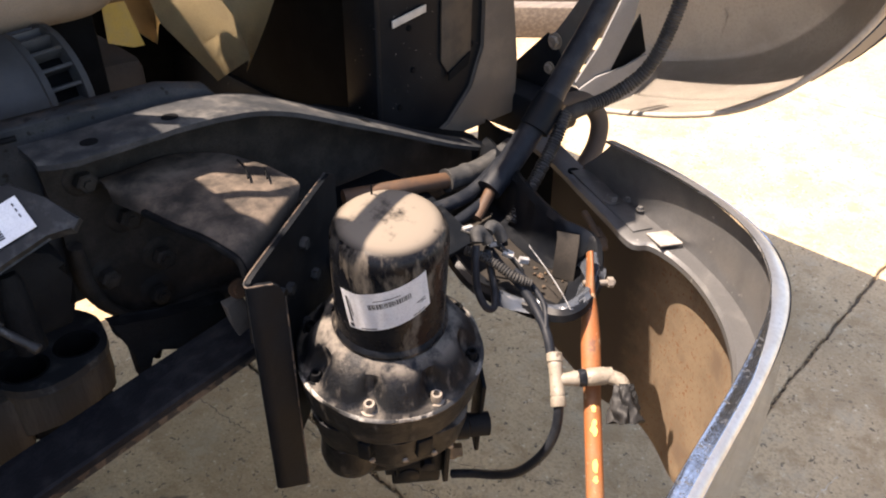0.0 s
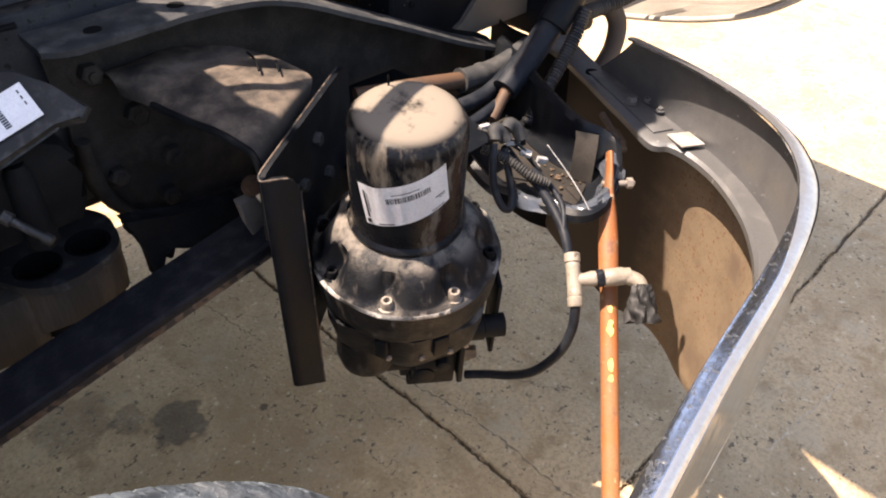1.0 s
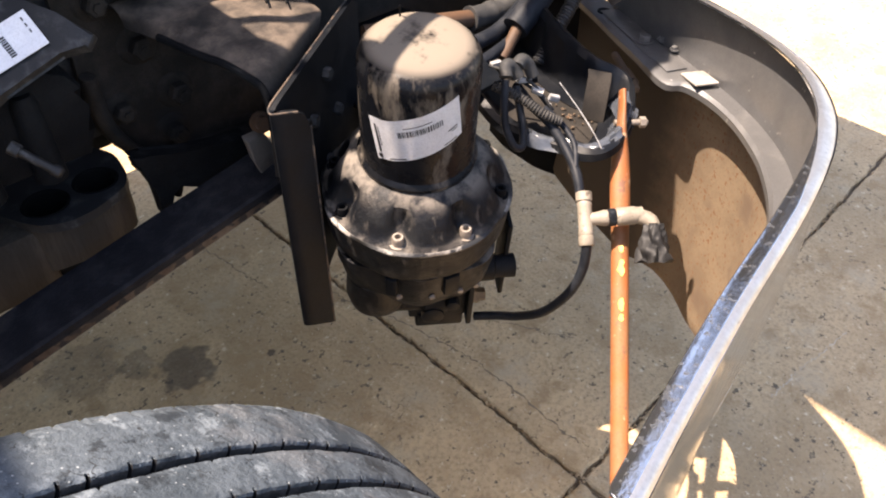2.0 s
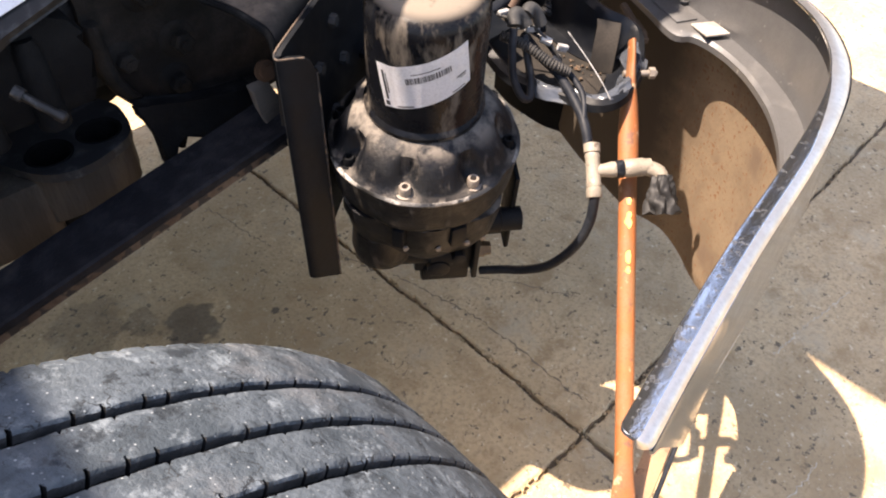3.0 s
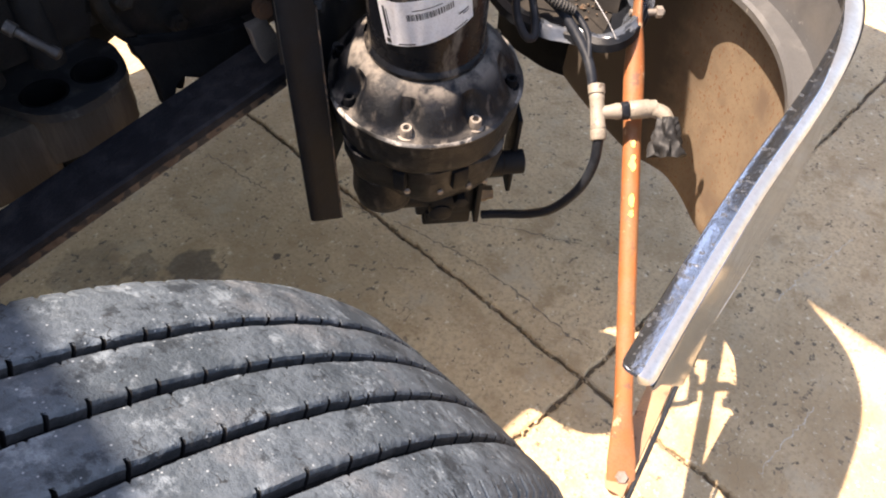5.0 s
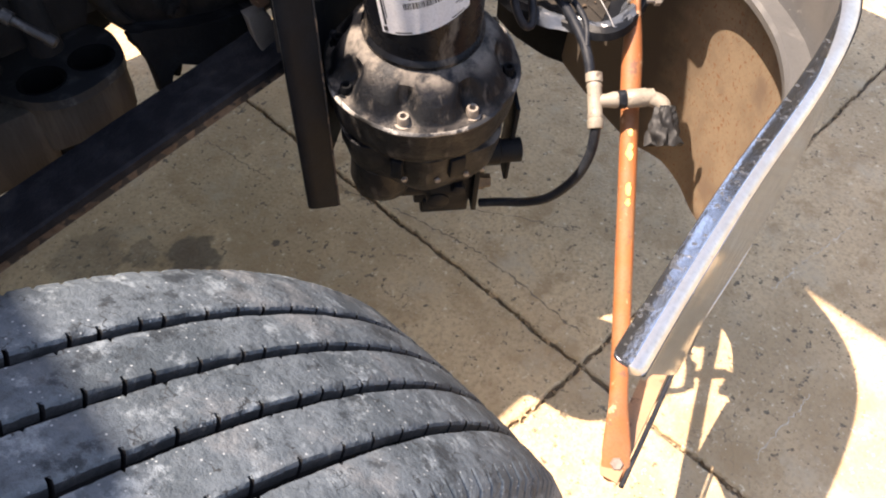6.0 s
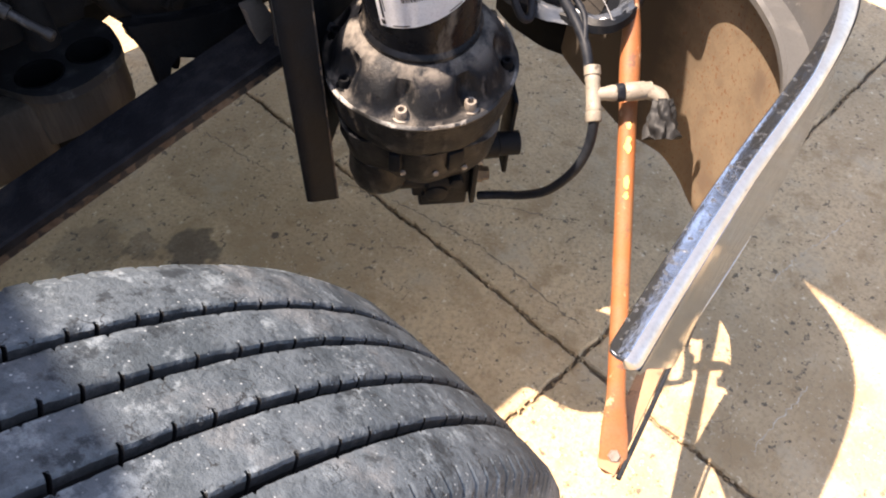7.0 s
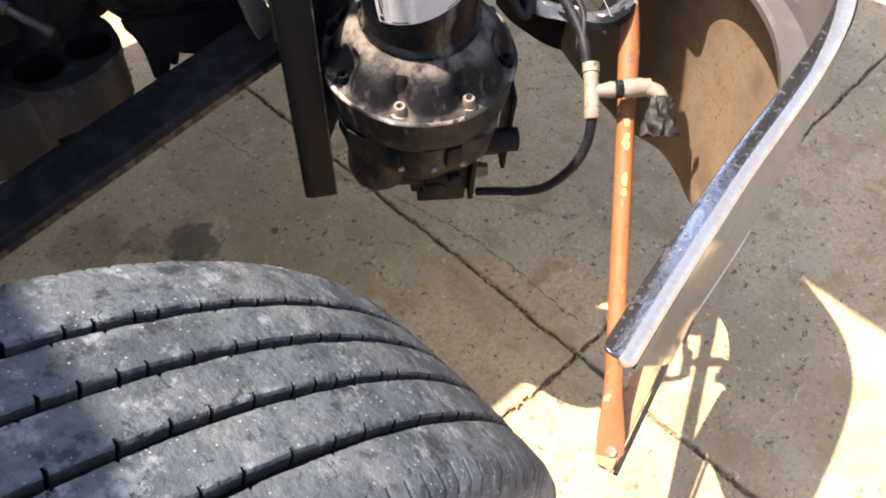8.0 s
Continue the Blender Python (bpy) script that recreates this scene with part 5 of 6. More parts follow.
# ---- front tray, wiring ----
def build_tray():
    t = thing("bumper_bracket", (0.8, 0.65, 0.85), "glossy black bumper bracket tray with dirt inside", "bracket")
    brim = resample(smooth_path([(0.93, 0.85, 0.995), (0.895, 0.77, 0.992), (0.864, 0.708, 0.99), (0.845, 0.663, 0.988), (0.834, 0.625, 0.984), (0.83, 0.588, 0.979), (0.841, 0.56, 0.972), (0.842, 0.54, 0.962), (0.812, 0.514, 0.95), (0.775, 0.492, 0.94), (0.732, 0.482, 0.935), (0.707, 0.491, 0.933), (0.701, 0.514, 0.931), (0.697, 0.536, 0.93), (0.680, 0.572, 0.931), (0.671, 0.613, 0.936), (0.682, 0.671, 0.95), (0.71, 0.75, 0.96), (0.74, 0.85, 0.965)], 6), 90)
    out = [Vector((p.x, p.y, 0)) for p in brim]
    last = len(out) - 1
    ctr = Vector((0.775, 0.66, 0))
    rows = []
    for i, p in enumerate(out):
        d = (out[min(i + 1, last)] - out[max(i - 1, 0)]).normalized()
        n = Vector((-d.y, d.x, 0))
        if n.dot(p - ctr) < 0:
            n = -n
        zt = brim[i].z
        wave = 0.004 * noise.noise((p.x * 30, p.y * 30, 2))
        rows.append([p + n * 0.010 + Vector((0, 0, zt - 0.012)), p + n * 0.008 + Vector((0, 0, zt - 0.003)), p + n * 0.003 + Vector((0, 0, zt)), p - n * 0.003 + Vector((0, 0, zt - 0.006)), p - n * (0.010 + wave) + Vector((0, 0, 0.925)), p - n * 0.016 + Vector((0, 0, 0.916)), p - n * 0.034 + Vector((0, 0, 0.912))])
    bm = bmesh.new()
    sheet(bm, rows, -0.003)
    wpart("rim_wall", bm, M_GLOSS, t, "glossy black formed side wall")
    bm = bmesh.new()
    plate(bm, [Vector((r[-1].x, r[-1].y, 0.913)) + (Vector((r[-1].x, r[-1].y, 0)) - ctr).normalized() * 0.006 for r in rows], (0, 0, -1), 0.004)
    wpart("floor", bm, M_TRAYDIRT, t, "dusty tray floor")
    bm = bmesh.new()
    plate(bm, [(0.781, 0.565, 0.915), (0.793, 0.534, 0.915), (0.816, 0.548, 0.966), (0.822, 0.553, 0.975), (0.800, 0.578, 0.98), (0.796, 0.573, 0.972)], (0.9, 0.35, -0.23), 0.003, 0.001)
    wpart("gusset", bm, M_TRAYDIRT, t, "dusty dark inner gusset")
    # added plate, blocks a sun patch on the ground beside the rod
    bm = bmesh.new()
    plate(bm, [(0.50, 0.80, 0.955), (0.535, 0.70, 0.955), (0.64, 0.655, 0.955), (0.72, 0.66, 0.955), (0.77, 0.84, 0.955), (0.76, 0.93, 0.955), (0.50, 0.93, 0.955)], (0, 0, 1), 0.008, 0.002)
    wpart("sun_stop", bm, M_BLACK, t, "black plate added to stop sun reaching the ground")
    bm = bmesh.new()
    rng = random.Random(8)
    for k in range(22):
        c = Vector((0.775 + rng.gauss(0, 0.016), 0.575 + rng.gauss(0, 0.014), 0.916))
        r = rng.uniform(0.0012, 0.0032)
        q = bmesh.ops.create_icosphere(bm, subdivisions=1, radius=r, matrix=Matrix.Translation(c))
        for v in q["verts"]:
            v.co += Vector((rng.uniform(-1, 1), rng.uniform(-1, 1), rng.uniform(-1, 0))) * r * 0.4
    tagged(wpart("debris", bm, M_RUSTDARK, t, "rusty dirt crumbs"), kind="stuff")
    w = thing("plastic_film", (0.76, 0.49, 0.93), "crumpled grey plastic film over the tray lip", "plastic film")
    rows = []
    for i in range(30):
        s = i / 29
        k = 37 + int(24 * s)
        p = out[k]
        n = (p - ctr).normalized()
        row = []
        for j in range(12):
            q = j / 11
            off = 0.012 - 0.034 * q + 0.004 * math.sin(s * 9)
            z = brim[k].z - 0.013 + 0.019 * math.sin(min(1, q * 2.2) * math.pi * 0.5) - 0.05 * max(0, q - 0.45)
            kk = noise.noise((s * 9, q * 5, 1.3)) * 0.008 + noise.noise((s * 25, q * 13, 4)) * 0.004
            row.append(p + n * (off + kk) + Vector((0, 0, z + kk)))
        rows.append(row)
    bm = bmesh.new()
    sheet(bm, rows, 0.0006)
    wpart("film", bm, M_FILM, w)


def build_wiring():
    c = thing("cable_sleeve", (0.9, 0.75, 1.0), "thick black sleeved cable bundle tied with straps", "cable")
    path = [(1.62, 1.0, 1.95), (1.45, 0.86, 1.72), (1.28, 0.76, 1.50), (1.16, 0.74, 1.34), (1.10, 0.745, 1.235), (1.03, 0.752, 1.14), (0.961, 0.755, 1.06), (0.89, 0.752, 1.0), (0.835, 0.748, 0.967)]
    bm = bmesh.new()
    tube(bm, path, lambda t: 0.0195 if t < 0.7 else 0.0215, 24)
    wpart("sleeve", bm, M_HOSE, c)
    bm = bmesh.new()
    tube(bm, [(0.98, 0.75, 1.085), (0.952, 0.75, 1.055), (0.94, 0.75, 1.042)], 0.026, 20)
    wpart("strap", bm, M_BLACK, c)
    bm = bmesh.new()
    tube(bm, [(0.842, 0.746, 0.972), (0.815, 0.74, 0.948), (0.795, 0.735, 0.935)], 0.0095, 14)
    wpart("copper_end", bm, M_RUSTW, c, "rust-brown cable end")
    k = thing("conduit", (0.9, 0.72, 0.98), "black corrugated conduit strapped to the cable", "conduit")
    bm = bmesh.new()
    tube(bm, [(0.985, 0.722, 1.068), (0.955, 0.715, 1.03), (0.92, 0.71, 0.995), (0.885, 0.705, 0.965), (0.855, 0.70, 0.94), (0.84, 0.70, 0.925)], 0.0098, 16, 8, 0.0018, 0.005)
    wpart("tube", bm, M_CONDUIT, k)
    k = thing("headlight_conduit", (1.2, 0.8, 1.0), "dusty corrugated conduit curving up to the hood", "conduit")
    bm = bmesh.new()
    tube(bm, [(0.985, 0.765, 1.045), (1.06, 0.80, 1.01), (1.15, 0.82, 0.995), (1.23, 0.80, 1.01), (1.285, 0.765, 1.06), (1.31, 0.745, 1.14), (1.325, 0.735, 1.24), (1.34, 0.74, 1.36), (1.40, 0.80, 1.52), (1.52, 0.90, 1.75)], 0.0125, 18, 8, 0.002, 0.0065)
    wpart("tube", bm, M_CONDUIT2, k)
    p = thing("coolant_pipe", (0.75, 0.8, 0.99), "rust-brown pipe with grey rubber coupling", "pipe")
    bm = bmesh.new()
    tube(bm, [(0.62, 0.85, 0.99), (0.72, 0.82, 0.985), (0.81, 0.815, 0.968)], 0.0135, 20)
    wpart("pipe", bm, M_RUSTW, p, "rust-brown pipe")
    bm = bmesh.new()
    tube(bm, [(0.802, 0.815, 0.969), (0.85, 0.812, 0.966), (0.895, 0.808, 0.97), (0.95, 0.80, 0.99)], lambda t: 0.018 + (0.002 if 0.28 < t < 0.36 or t < 0.05 else 0), 20)
    wpart("coupling", bm, M_GREYRUB, p, "grey rubber coupling")
    for pts, r in (([(0.62, 0.80, 0.97), (0.72, 0.78, 0.955), (0.82, 0.775, 0.955), (0.92, 0.79, 0.985)], 0.012), ([(0.66, 0.76, 0.93), (0.74, 0.74, 0.94), (0.84, 0.75, 0.95)], 0.009)):
        q = thing("hose", pts[0], "black rubber hose along the frame end", "hose", "hoses at the frame end")
        bm = bmesh.new()
        tube(bm, pts, r, 16)
        wpart("tube", bm, M_HOSE, q)
    h = thing("looped_wire", (0.66, 0.56, 0.95), "black looped wire with grey connector boots", "wire")
    bm = bmesh.new()
    tube(bm, [(0.652, 0.598, 1.01), (0.642, 0.588, 0.985), (0.637, 0.578, 0.955), (0.642, 0.565, 0.93), (0.656, 0.563, 0.925), (0.667, 0.574, 0.942), (0.674, 0.59, 0.968), (0.678, 0.602, 0.99)], 0.0052, 14)
    wpart("wire", bm, M_HOSE, h)
    bm = bmesh.new()
    tube(bm, [(0.655, 0.60, 1.012), (0.662, 0.607, 1.022), (0.672, 0.605, 1.018), (0.676, 0.598, 1.005)], 0.009, 14)
    tube(bm, [(0.676, 0.60, 1.02), (0.686, 0.603, 1.024), (0.696, 0.60, 1.015), (0.70, 0.593, 1.0)], 0.0085, 14)
    wpart("boot", bm, M_GREYRUB, h, "grey rubber boots")
    k = thing("wire_connectors", (0.72, 0.58, 0.98), "clump of clear and black wiring connectors", "connector")
    rng = random.Random(11)
    for i in range(7):
        bm = bmesh.new()
        p = Vector((0.680 + 0.005 * i + rng.uniform(-0.006, 0.006), 0.640 - 0.012 * i + rng.uniform(-0.008, 0.008), 1.000 - 0.004 * i + rng.uniform(-0.004, 0.006)))
        m = Euler((rng.uniform(-0.4, 0.4), rng.uniform(-0.5, 0.5), rng.uniform(-0.9, 0.3))).to_matrix()
        box(bm, p, (rng.uniform(0.014, 0.024), rng.uniform(0.006, 0.010), rng.uniform(0.006, 0.009)), m, 0.0015)
        wpart("connector", bm, (M_CLEAR, M_BLACK, M_PALE)[i % 3], k)
    for i, (a, b) in enumerate((((0.67, 0.645, 1.005), (0.715, 0.565, 0.955)), ((0.68, 0.640, 0.998), (0.722, 0.57, 0.945)), ((0.69, 0.65, 1.0), (0.735, 0.585, 0.945)))):
        a, b = Vector(a), Vector(b)
        bm = bmesh.new()
        mid = a.lerp(b, 0.5) + Vector((0.005, -0.008, 0.012 - 0.006 * i))
        tube(bm, [a, mid, b], 0.0022, 10)
        wpart("wire", bm, (M_GREYRUB, M_HOSE, M_PALE)[i], k)
    bm = bmesh.new()
    tube(bm, [(0.655, 0.622, 0.99), (0.666, 0.606, 0.985), (0.675, 0.582, 0.978), (0.684, 0.556, 0.966), (0.70, 0.54, 0.955)], 0.0058, 14, 8, 0.0014, 0.0042)
    wpart("conduit", bm, M_CONDUIT2, k, "grey corrugated sleeve")
    z = thing("cable_tie", (0.74, 0.52, 0.95), "thin clear cable tie with loose tail", "cable tie")
    bm = bmesh.new()
    tube(bm, [(0.735, 0.575, 0.985), (0.73, 0.535, 0.965), (0.722, 0.50, 0.948), (0.716, 0.48, 0.936)], 0.0007, 8)
    wpart("tie", bm, M_CLEAR, z)
    hk = thing("tow_hook", (1.2, 0.95, 0.95), "brown dusty bent steel tow loop behind the bumper", "tow hook")
    bm = bmesh.new()
    tube(bm, [(1.13, 0.93, 0.80), (1.17, 0.92, 0.90), (1.20, 0.91, 0.955), (1.25, 0.885, 0.97), (1.285, 0.86, 0.93), (1.27, 0.85, 0.87), (1.22, 0.86, 0.80)], 0.019, 18)
    wpart("loop", bm, M_TANDARK, hk)


# ---- engine bay ----
def build_engine():
    e = thing("engine_block", (0.1, 1.6, 0.6), "dark grimy diesel engine block", "engine")
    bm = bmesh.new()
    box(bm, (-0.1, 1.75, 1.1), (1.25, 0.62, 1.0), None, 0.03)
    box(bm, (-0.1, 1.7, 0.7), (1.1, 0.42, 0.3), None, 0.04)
    wpart("block", bm, M_NEARBLACK, e)
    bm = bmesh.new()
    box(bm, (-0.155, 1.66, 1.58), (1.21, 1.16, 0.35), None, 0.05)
    # unseen slab, added to block a sun spot on the ground
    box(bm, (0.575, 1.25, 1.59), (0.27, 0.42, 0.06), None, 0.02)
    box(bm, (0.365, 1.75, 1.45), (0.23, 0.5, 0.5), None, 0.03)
    wpart("head", bm, M_NEARBLACK, e, "dark cylinder head and covers, with an added sun-blocking slab")
    # added box, brown like a shaded blade, hides lit ground below the fan
    bm = bmesh.new()
    box(bm, (0.50, 1.76, 0.84), (0.24, 0.52, 0.42), None, 0.03)
    wpart("blade_filler", bm, M_TANDARK, e, "brown box filling in for a fan blade in shade")
    for k in range(5):
        bm = bmesh.new()
        box(bm, (-0.55 + 0.22 * k, 1.43, 1.25), (0.14, 0.04, 0.3), None, 0.012)
        wpart("cover", bm, M_NEARBLACK, e)
    p = thing("intake_pipe", (0.4, 1.4, 1.15), "tan dusty intake pipe across the engine", "pipe")
    bm = bmesh.new()
    tube(bm, [(-0.4, 1.33, 1.19), (0.2, 1.37, 1.22), (0.40, 1.395, 1.232), (0.50, 1.41, 1.24), (0.545, 1.42, 1.31), (0.55, 1.42, 1.45)], 0.062, 32)
    wpart("pipe", bm, M_TAN, p)
    # unseen box, added to shade the flange and gusset
    ac = thing("rail_shade_box", (-0.25, 1.0, 1.7), "unseen black box shading the frame rail", "air cleaner")
    bm = bmesh.new()
    box(bm, (-0.29, 1.005, 1.70), (0.92, 0.29, 0.10), None, 0.02)
    wpart("housing", bm, M_NEARBLACK, ac)
    # unseen tube, laid out to cast the bars on gusset and canister
    hh = thing("shadow_tube", (0.3, 0.9, 1.5), "unseen black tube casting dark bars on gusset and canister", "hose")
    bm = bmesh.new()
    tube(bm, [(0.090, 1.178, 1.60), (0.218, 1.020, 1.62), (0.270, 0.963, 1.62), (0.317, 0.924, 1.62), (0.385, 0.86, 1.62), (0.425, 0.805, 1.62), (0.42, 0.765, 1.62), (0.376, 0.744, 1.62), (0.32, 0.727, 1.62), (0.265, 0.709, 1.62), (0.22, 0.725, 1.70), (0.18, 0.80, 1.85), (0.10, 0.95, 1.90)], 0.013, 16)
    wpart("tube", bm, M_HOSE, hh)
    # second unseen tube, added for the band across the gusset
    hh = thing("thin_shadow_tube", (0.2, 0.93, 1.6), "thin unseen tube casting a dark band on the gusset", "hose")
    bm = bmesh.new()
    tube(bm, [(0.10, 0.97, 1.66), (0.17, 0.945, 1.62), (0.22, 0.915, 1.61), (0.27, 0.89, 1.61), (0.33, 0.90, 1.62)], 0.0075, 12)
    wpart("tube", bm, M_HOSE, hh)
    a = thing("alternator", (0.36, 1.3, 1.0), "grey finned alternator with label plate", "alternator")
    ax = Vector((1.0, 0.12, 0.05)).normalized()
    c = Vector((0.165, 1.272, 1.09))
    bm = bmesh.new()
    lathe(bm, c, ax, [(0, 0.06), (0.004, 0.088), (0.05, 0.094), (0.1, 0.099), (0.12, 0.103), (0.165, 0.103), (0.17, 0.096), (0.18, 0.096)], 56)
    wpart("body", bm, M_ALT, a, "grey cast body")
    bm = bmesh.new()
    lathe(bm, c + ax * 0.225, ax, [(0, 0.094), (0.002, 0.099), (0.012, 0.098), (0.016, 0.085)], 56)
    wpart("end_ring", bm, M_ALT, a, "cast end ring")
    for k in range(20):
        t = 2 * math.pi * k / 20
        aa, bb, _ = axes(ax)
        o = aa * math.cos(t) + bb * math.sin(t)
        bm = bmesh.new()
        box(bm, c + ax * 0.205 + o * 0.085, (0.05, 0.006, 0.022), Matrix((ax, ax.cross(o), o)).transposed(), 0.001)
        wpart("fin", bm, M_ALT, a)
    bm = bmesh.new()
    lathe(bm, c + ax * 0.17, ax, [(0, 0.068), (0.06, 0.068)], 32)
    wpart("core", bm, M_NEARBLACK, a)
    bm = bmesh.new()
    for z in (-0.03, -0.018, -0.006, 0.006):
        box(bm, c + ax * 0.085 + Vector((0, -0.0985, z)), (0.03, 0.003, 0.006), None, 0.0005)
    wpart("plate", bm, M_PALE, a, "worn metal label plate")
    f = thing("cooling_fan", (0.74, 1.6, 1.0), "cream plastic radiator fan", "fan")
    hub = Vector((0.74, 1.60, 1.55))
    bm = bmesh.new()
    lathe(bm, hub - Vector((0.06, 0, 0)), (1, 0, 0), [(0, 0.06), (0.005, 0.12), (0.09, 0.12), (0.10, 0.08)], 48)
    wpart("hub", bm, M_NEARBLACK, f)
    for k in range(8):
        t = radians(-122.5 + 45 * k)
        o = Vector((0, math.cos(t), math.sin(t)))
        q = Vector((0, -math.sin(t), math.cos(t)))
        bm = bmesh.new()
        rows = []
        for i in range(15):
            s = i / 14
            r = 0.10 + 0.47 * s
            w = 0.10 + 0.05 * s
            row = []
            for j in range(7):
                u = j / 6 - 0.5
                row.append(bm.verts.new(hub + o * r + q * (u * 2 * w * (0.9 if u > 0 else 0.5 - 1.3 * max(0.0, (s - 0.5) / 0.5) ** 2)) + Vector((-u * (0.06 + 0.5 * min(1 - s, 0.3)) + 0.01 * (u * 2) ** 2, 0, 0))))
            rows.append(row)
        for m1, m2 in zip(rows, rows[1:]):
            for j in range(6):
                bm.faces.new((m1[j], m1[j + 1], m2[j + 1], m2[j]))
        bmesh.ops.solidify(bm, geom=bm.faces[:], thickness=0.004)
        wpart("blade", bm, M_CREAM, f, "cream moulded blade")
    s = thing("radiator", (0.95, 1.5, 0.85), "black radiator and fan shroud panel", "radiator")
    bm = bmesh.new()
    box(bm, (0.99, 1.72, 1.42), (0.09, 1.26, 1.15), None, 0.006)
    wpart("core", bm, M_NEARBLACK, s, "black shroud panel")
    # added panel that hides lit ground past the fan
    bm = bmesh.new()
    box(bm, (0.80, 2.12, 1.0), (0.30, 0.04, 1.15), None, 0.01)
    wpart("gap_panel", bm, M_NEARBLACK, s)
    # unseen panel, added to keep sun off the core
    bm = bmesh.new()
    box(bm, (0.735, 1.75, 2.17), (0.43, 1.3, 0.04), None, 0.01)
    wpart("shade_panel", bm, M_PANEL, s)
    # unseen block, added to shade part of the bumper's inner face
    bm = bmesh.new()
    box(bm, (0.69, 1.13, 2.0), (0.22, 0.40, 0.05), None, 0.01)
    wpart("shade_block", bm, M_PANEL, s)
    # unseen plate, shaped to shade the tray, shelf and inner face
    bm = bmesh.new()
    plate(bm, [(0.445, 0.845, 1.99), (0.50, 0.834, 1.99), (0.54, 0.834, 1.99), (0.575, 0.822, 1.99), (0.62, 0.85, 1.99), (0.66, 0.95, 1.99), (0.66, 1.02, 1.99), (0.50, 1.02, 1.99), (0.45, 0.98, 1.99)], (0, 0, 1), 0.02, 0.004)
    wpart("sun_stop", bm, M_PANEL, s, "unseen black plate shading the tray and inner face")
    # added box that hides lit ground below the core
    bm = bmesh.new()
    box(bm, (0.98, 1.83, 0.70), (0.1, 0.96, 0.32), None, 0.02)
    wpart("gap_box", bm, M_PANEL, s)
    bm = bmesh.new()
    plate(bm, [(0.815, 1.01, 2.0), (0.825, 1.01, 0.97), (0.93, 1.01, 0.94), (1.0, 1.01, 0.95), (1.06, 1.01, 1.02), (1.09, 1.01, 1.1), (1.09, 1.01, 2.0)], (0, 1, 0), 0.012, 0.003)
    side = wpart("side_panel", bm, M_PANEL, s, "black folded side panel")
    bm = bmesh.new()
    box(bm, (0.822, 1.05, 1.48), (0.012, 0.09, 1.03), None, 0.003)
    wpart("side_flange", bm, M_PANEL, s)
    bm = bmesh.new()
    plate(bm, [(0.965, 1.004, 2.0), (0.968, 1.004, 1.085), (0.985, 1.004, 1.06), (1.045, 1.004, 1.085), (1.05, 1.004, 2.0)], (0, 1, 0), 0.005, 0.002)
    wpart("recess", bm, M_TRAYDUST, s, "brown recessed strip")
    # near-black plate drawn in place of an open slot
    bm = bmesh.new()
    plate(bm, [(0.985, 1.0, 1.045), (1.035, 1.0, 1.065), (1.04, 1.0, 1.09), (0.985, 1.0, 1.06)], (0, 1, 0), 0.003)
    wpart("slot", bm, M_NEARBLACK, s)
    bm = bmesh.new()
    plate(bm, [(0.853, 1.003, 1.168), (0.93, 1.003, 1.183), (0.93, 1.003, 1.196), (0.853, 1.003, 1.181)], (0, 1, 0), 0.004, 0.001)
    wpart("label_strip", bm, M_PALE, s, "pale metal label strip")
    for x, z in ((0.895, 1.16), (0.903, 1.083), (0.87, 1.02), (1.05, 1.10), (1.075, 1.0)):
        bm = bmesh.new()
        lathe(bm, (x, 1.011, z), (0, -1, 0), [(0, 0.006), (0.003, 0.006), (0.004, 0.004)], 12)
        wpart("rivet", bm, M_NEARBLACK, s)
    bm = bmesh.new()
    plate(bm, [(1.075, 1.0, 2.0), (1.08, 1.0, 1.09), (1.05, 1.0, 1.015), (0.99, 1.0, 0.955), (0.945, 1.0, 0.945), (0.95, 1.0, 0.925), (1.18, 1.0, 0.93), (1.175, 1.0, 1.05), (1.155, 1.0, 1.17), (1.15, 1.0, 2.0)], (0.1, 1, 0), 0.01, 0.004)
    wpart("post", bm, M_TAN2, s, "dusty taupe corner post")
    bm = bmesh.new()
    plate(bm, [(0.556, 1.5, 1.16), (0.60, 1.5, 1.16), (0.622, 1.5, 1.07), (0.60, 1.5, 1.07), (0.552, 1.5, 1.088)], (0.2, 1, 0), 0.004)
    wpart("tag", bm, M_YELLOW, e, "yellow plastic tag")


def build_cab():
    c = thing("truck_cab", (-1.3, 1.5, 0), "painted truck cab behind the engine bay", "truck cab")
    bm = bmesh.new()
    box(bm, (-1.46, 1.55, 1.775), (1.86, 1.96, 1.83), None, 0.06)
    wpart("body", bm, M_TAN, c)
    bm = bmesh.new()
    box(bm, (-1.25, 1.55, 0.72), (1.6, 1.2, 0.35), None, 0.03)
    wpart("floor_frame", bm, M_NEARBLACK, c)


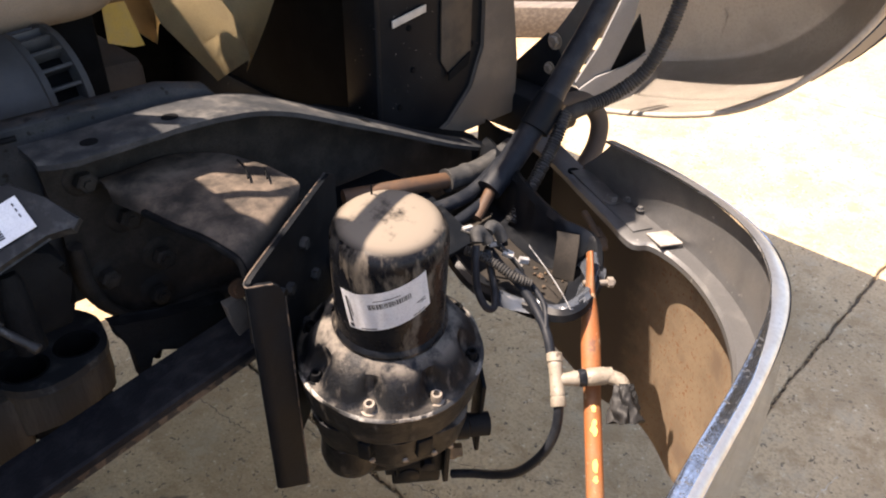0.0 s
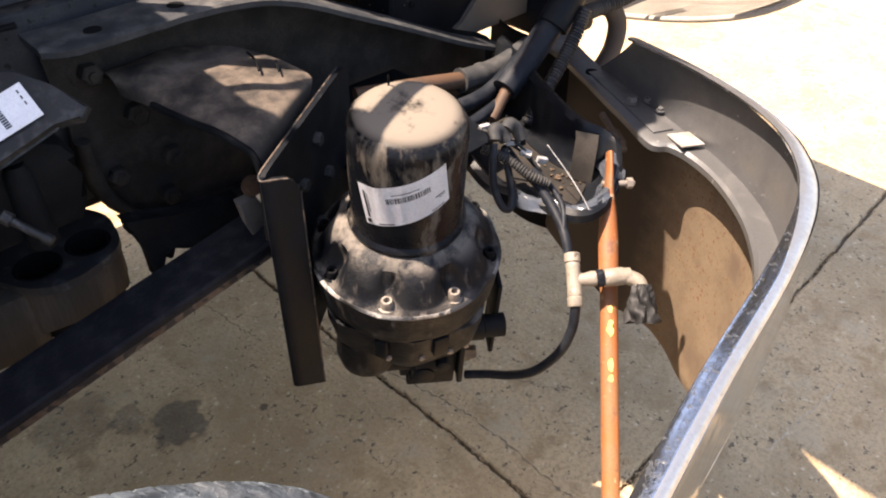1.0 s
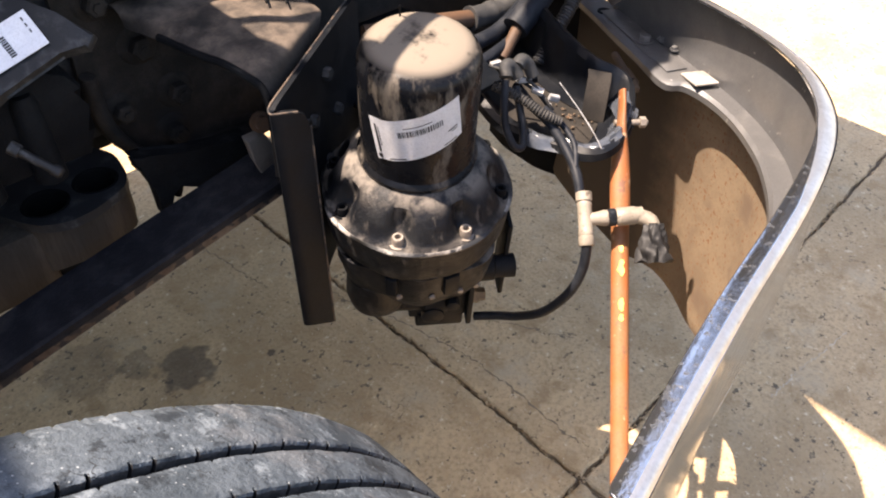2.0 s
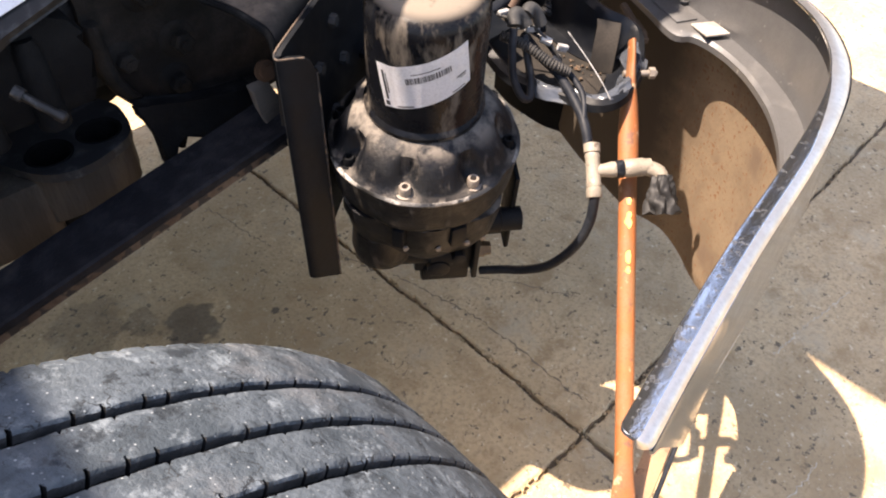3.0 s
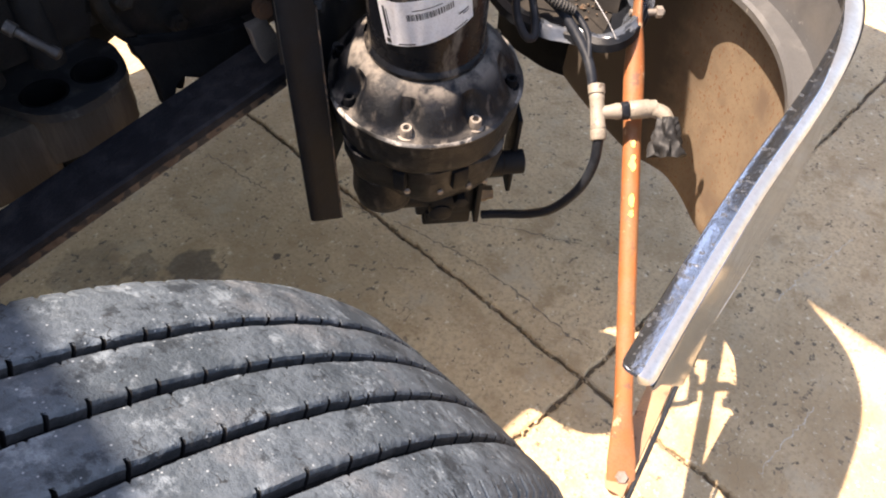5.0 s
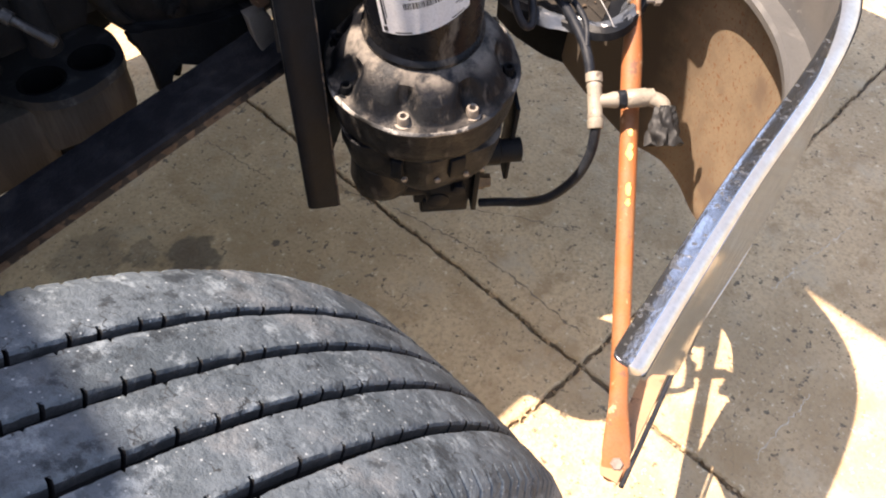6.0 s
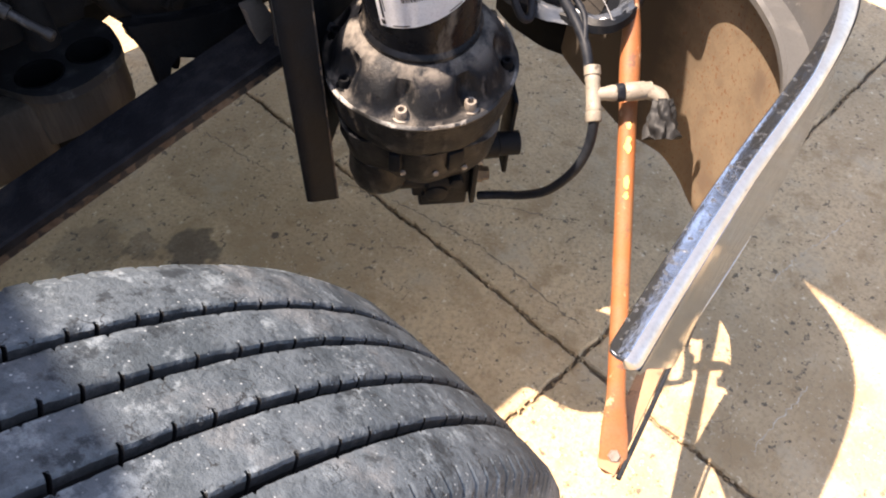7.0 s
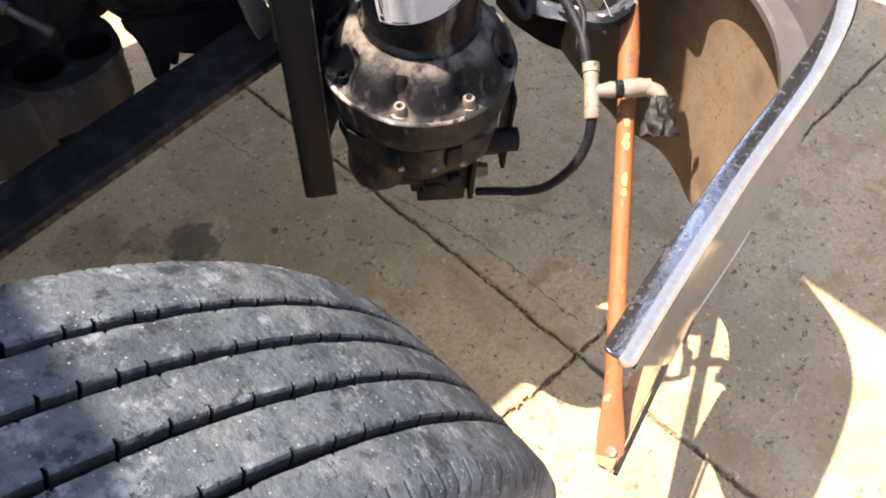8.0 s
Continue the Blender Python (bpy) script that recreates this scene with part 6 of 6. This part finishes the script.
def build_hood():
    h = thing("hood", (1.9, 1.2, 0.7), "tilted-open grey fibreglass truck hood", "hood")
    edge = resample(smooth_path([(0, 2.30, 2.556), (0, 2.32, 1.6), (0, 2.28, 1.15), (0, 2.1, 0.85), (0, 1.75, 0.72), (0, 1.45, 0.70), (0, 1.255, 0.727), (0, 1.04, 0.768), (0, 0.878, 0.813), (0, 0.739, 0.874), (0, 0.627, 0.968), (0, 0.555, 1.062), (0, 0.498, 1.172), (0, 0.44, 1.36), (0, 0.41, 1.7), (0, 0.41, 2.556)], 6), 110)
    ctr = Vector((0, 1.36, 1.75))

    def front(z):
        pts = ((0.6, 2.02), (0.8, 2.15), (1.0, 2.12), (1.2, 2.05), (1.5, 1.93), (1.8, 1.68), (2.1, 1.28), (2.4, 0.74), (2.6, 0.33))
        for (z0, x0), (z1, x1) in zip(pts, pts[1:]):
            if z <= z1:
                return x0 + (x1 - x0) * max(0, (z - z0) / (z1 - z0))
        return pts[-1][1]

    right = [p for p in edge if p.y <= 1.46]
    right = resample(right, 64)
    rows = []
    for p in right:
        z, y0 = p.z, p.y
        y1 = 2.92 - y0 if y0 < 1.45 else 1.47
        f = front(z)
        back = min(1.70 - 0.83 * max(0, z - 1.15), f - 0.08)
        r = min(0.22, (y1 - y0) * 0.45)
        row = [(back, y0), (back + 0.02, y0), (back + (f - back) * 0.3, y0), (back + (f - back) * 0.6, y0)]
        row += [(f - r + r * math.sin(radians(a)), y0 + r - r * math.cos(radians(a))) for a in range(0, 91, 15)]
        row += [(f, y0 + (y1 - y0) * k) for k in (0.5,)]
        row += [(f - r + r * math.cos(radians(a)), y1 - r + r * math.sin(radians(a))) for a in range(0, 91, 15)]
        row += [(back + (f - back) * 0.4, y1), (back, y1)]
        rows.append([Vector((x, y, z)) for x, y in row])
    low = [r for r in rows if r[0].z <= 2.02]
    bm = bmesh.new()
    sheet(bm, low, 0.006)
    wing = [r for r in rows if r[0].z >= low[0][0].z - 1e-6]
    near = [r[:11] + [Vector((r[10].x, min(1.44, 1.05 + max(0, r[10].z - 2.02) * 1.05), r[10].z))] for r in wing]
    far = [[Vector((r[12].x, max(1.48, 1.87 - max(0, r[12].z - 2.02) * 1.05), r[12].z))] + r[12:] for r in wing]
    sheet(bm, near, 0.006)
    sheet(bm, far, 0.006)
    # the open grille side lets the yard show through
    grille = [f for f in bm.faces if f.calc_center_median().y > 1.5 and f.calc_center_median().z < 1.15]
    # added hole at the upper corner, so the lip's strip reflects bright sky
    for f in bm.faces:
        c = f.calc_center_median()
        if 1.17 < c.x < 1.40 and 0.42 < c.y < 0.60 and 1.96 < c.z < 2.12:
            grille.append(f)
    # added opening in the grille panel, so sun reaches the hood's lower edge
    for f in bm.faces:
        c = f.calc_center_median()
        if 1.36 < c.x < 1.66 and 0.80 < c.y < 1.50 and 1.85 < c.z < 1.99:
            grille.append(f)
    bmesh.ops.delete(bm, geom=list(set(grille)), context="FACES")
    # unseen upper faces toned dark blue and sky grey for the lip's reflection
    for f in bm.faces:
        c = f.calc_center_median()
        f.material_index = 0 if c.z < 1.6 else 2 if c.z > 1.90 and c.y < 0.42 else 1
    shell = wpart("shell", bm, M_HOOD, h, "grey-brown fibreglass inner skin, unseen upper part toned for the lip's reflection")
    shell.data.materials.append(M_LIPDARK)
    shell.data.materials.append(M_SKYTONE)
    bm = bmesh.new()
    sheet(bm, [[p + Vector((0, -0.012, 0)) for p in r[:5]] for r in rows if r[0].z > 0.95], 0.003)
    # upper band coloured like sky, mirrored in the lip's tip
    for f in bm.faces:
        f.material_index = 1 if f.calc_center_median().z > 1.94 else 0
    skin = wpart("outer_skin", bm, M_HOODPAINT, h, "dark blue outer side, upper band toned as sky for the lip's reflection")
    skin.data.materials.append(M_SKYTONE)
    bm = bmesh.new()
    tube(bm, [r[0] + Vector((-0.002, 0, 0)) for r in rows if r[0].z < 1.35], 0.0075, 10, 1)
    wpart("rolled_edge", bm, M_HOOD, h)
    for name, outline, material, label in (
            ("inner_panel", [(1.524, 1.103, 0.88), (1.576, 1.079, 0.968), (1.619, 1.061, 1.081), (1.662, 1.041, 1.077), (1.652, 1.046, 1.003), (1.61, 1.064, 0.899), (1.538, 1.096, 0.856)], M_PALEHOOD, "grey inner panel"),
            ("inner_flap", [(1.495, 1.105, 0.824), (1.521, 1.093, 0.861), (1.569, 1.072, 0.892), (1.641, 1.04, 0.91), (1.69, 1.018, 0.937), (1.726, 1.002, 0.903), (1.715, 1.007, 0.874), (1.668, 1.028, 0.827), (1.595, 1.06, 0.806), (1.519, 1.094, 0.812)], M_PALEHOOD, "grey inner flap"),
            # near-black plate stands in for the dark opening between the panels
            ("gap_dark", [(1.62, 1.081, 0.888), (1.69, 1.05, 1.03), (1.72, 1.037, 0.933), (1.684, 1.053, 0.90)], M_NEARBLACK, "black plate in place of the dark opening")):
        bm = bmesh.new()
        plate(bm, outline, (0.4, 0.9, 0), 0.006, 0.001)
        wpart(name, bm, material, h, label)
    bm = bmesh.new()
    plate(bm, [(1.25, 1.055, 0.985), (1.25, 1.03, 0.965), (1.25, 0.90, 1.06), (1.25, 0.79, 1.24), (1.25, 0.83, 1.30), (1.25, 0.94, 1.13), (1.25, 1.0, 1.04)], (1, 0, 0), 0.008, 0.003)
    wpart("hinge_arm", bm, M_GREY, h, "grey steel hinge arm")
    bm = bmesh.new()
    plate(bm, [(1.24, 1.06, 0.93), (1.24, 1.07, 1.0), (1.24, 0.98, 1.09), (1.24, 0.93, 1.04), (1.24, 0.95, 0.95)], (1, 0, 0), 0.008, 0.003)
    wpart("hinge_ear", bm, M_BLACK, h)
    bolt(h, (1.24, 0.957, 1.078), (-1, 0, 0), 0.012, 0.008, M_STEEL, name="hinge_bolt")
    bolt(h, (1.24, 0.965, 1.02), (-1, 0, 0), 0.009, 0.008, M_STEEL, name="hinge_bolt")
    bm = bmesh.new()
    box(bm, (1.235, 1.0, 0.93), (0.13, 0.16, 0.09), None, 0.012)
    wpart("hinge_base", bm, M_BLACK, h)


def build_background():
    for k, (x, y, ln) in enumerate(((4.35, 3.5, 1.6), (3.95, 3.15, 1.6), (3.6, 2.85, 1.5))):
        t = thing("timber_sleeper", (x, y, GZ), "dark weathered timber sleeper lying on concrete", "timber", "timbers on the yard")
        bm = bmesh.new()
        box(bm, (x, y, GZ + 0.09), (ln, 0.14, 0.18), Matrix.Rotation(-0.75, 3, "Z"), 0.012)
        wpart("beam", bm, M_TIMBER, t)


build_wheel()
build_dryer()
build_bumper()
build_rod()
build_fittings()
build_bracket()
build_frame()
build_spring()
build_gear()
build_tray()
build_wiring()
build_engine()
build_cab()
build_hood()
build_background()
for gi in range(-3, 4):
    for gj in range(-3, 4):
        slab(gi, gj)
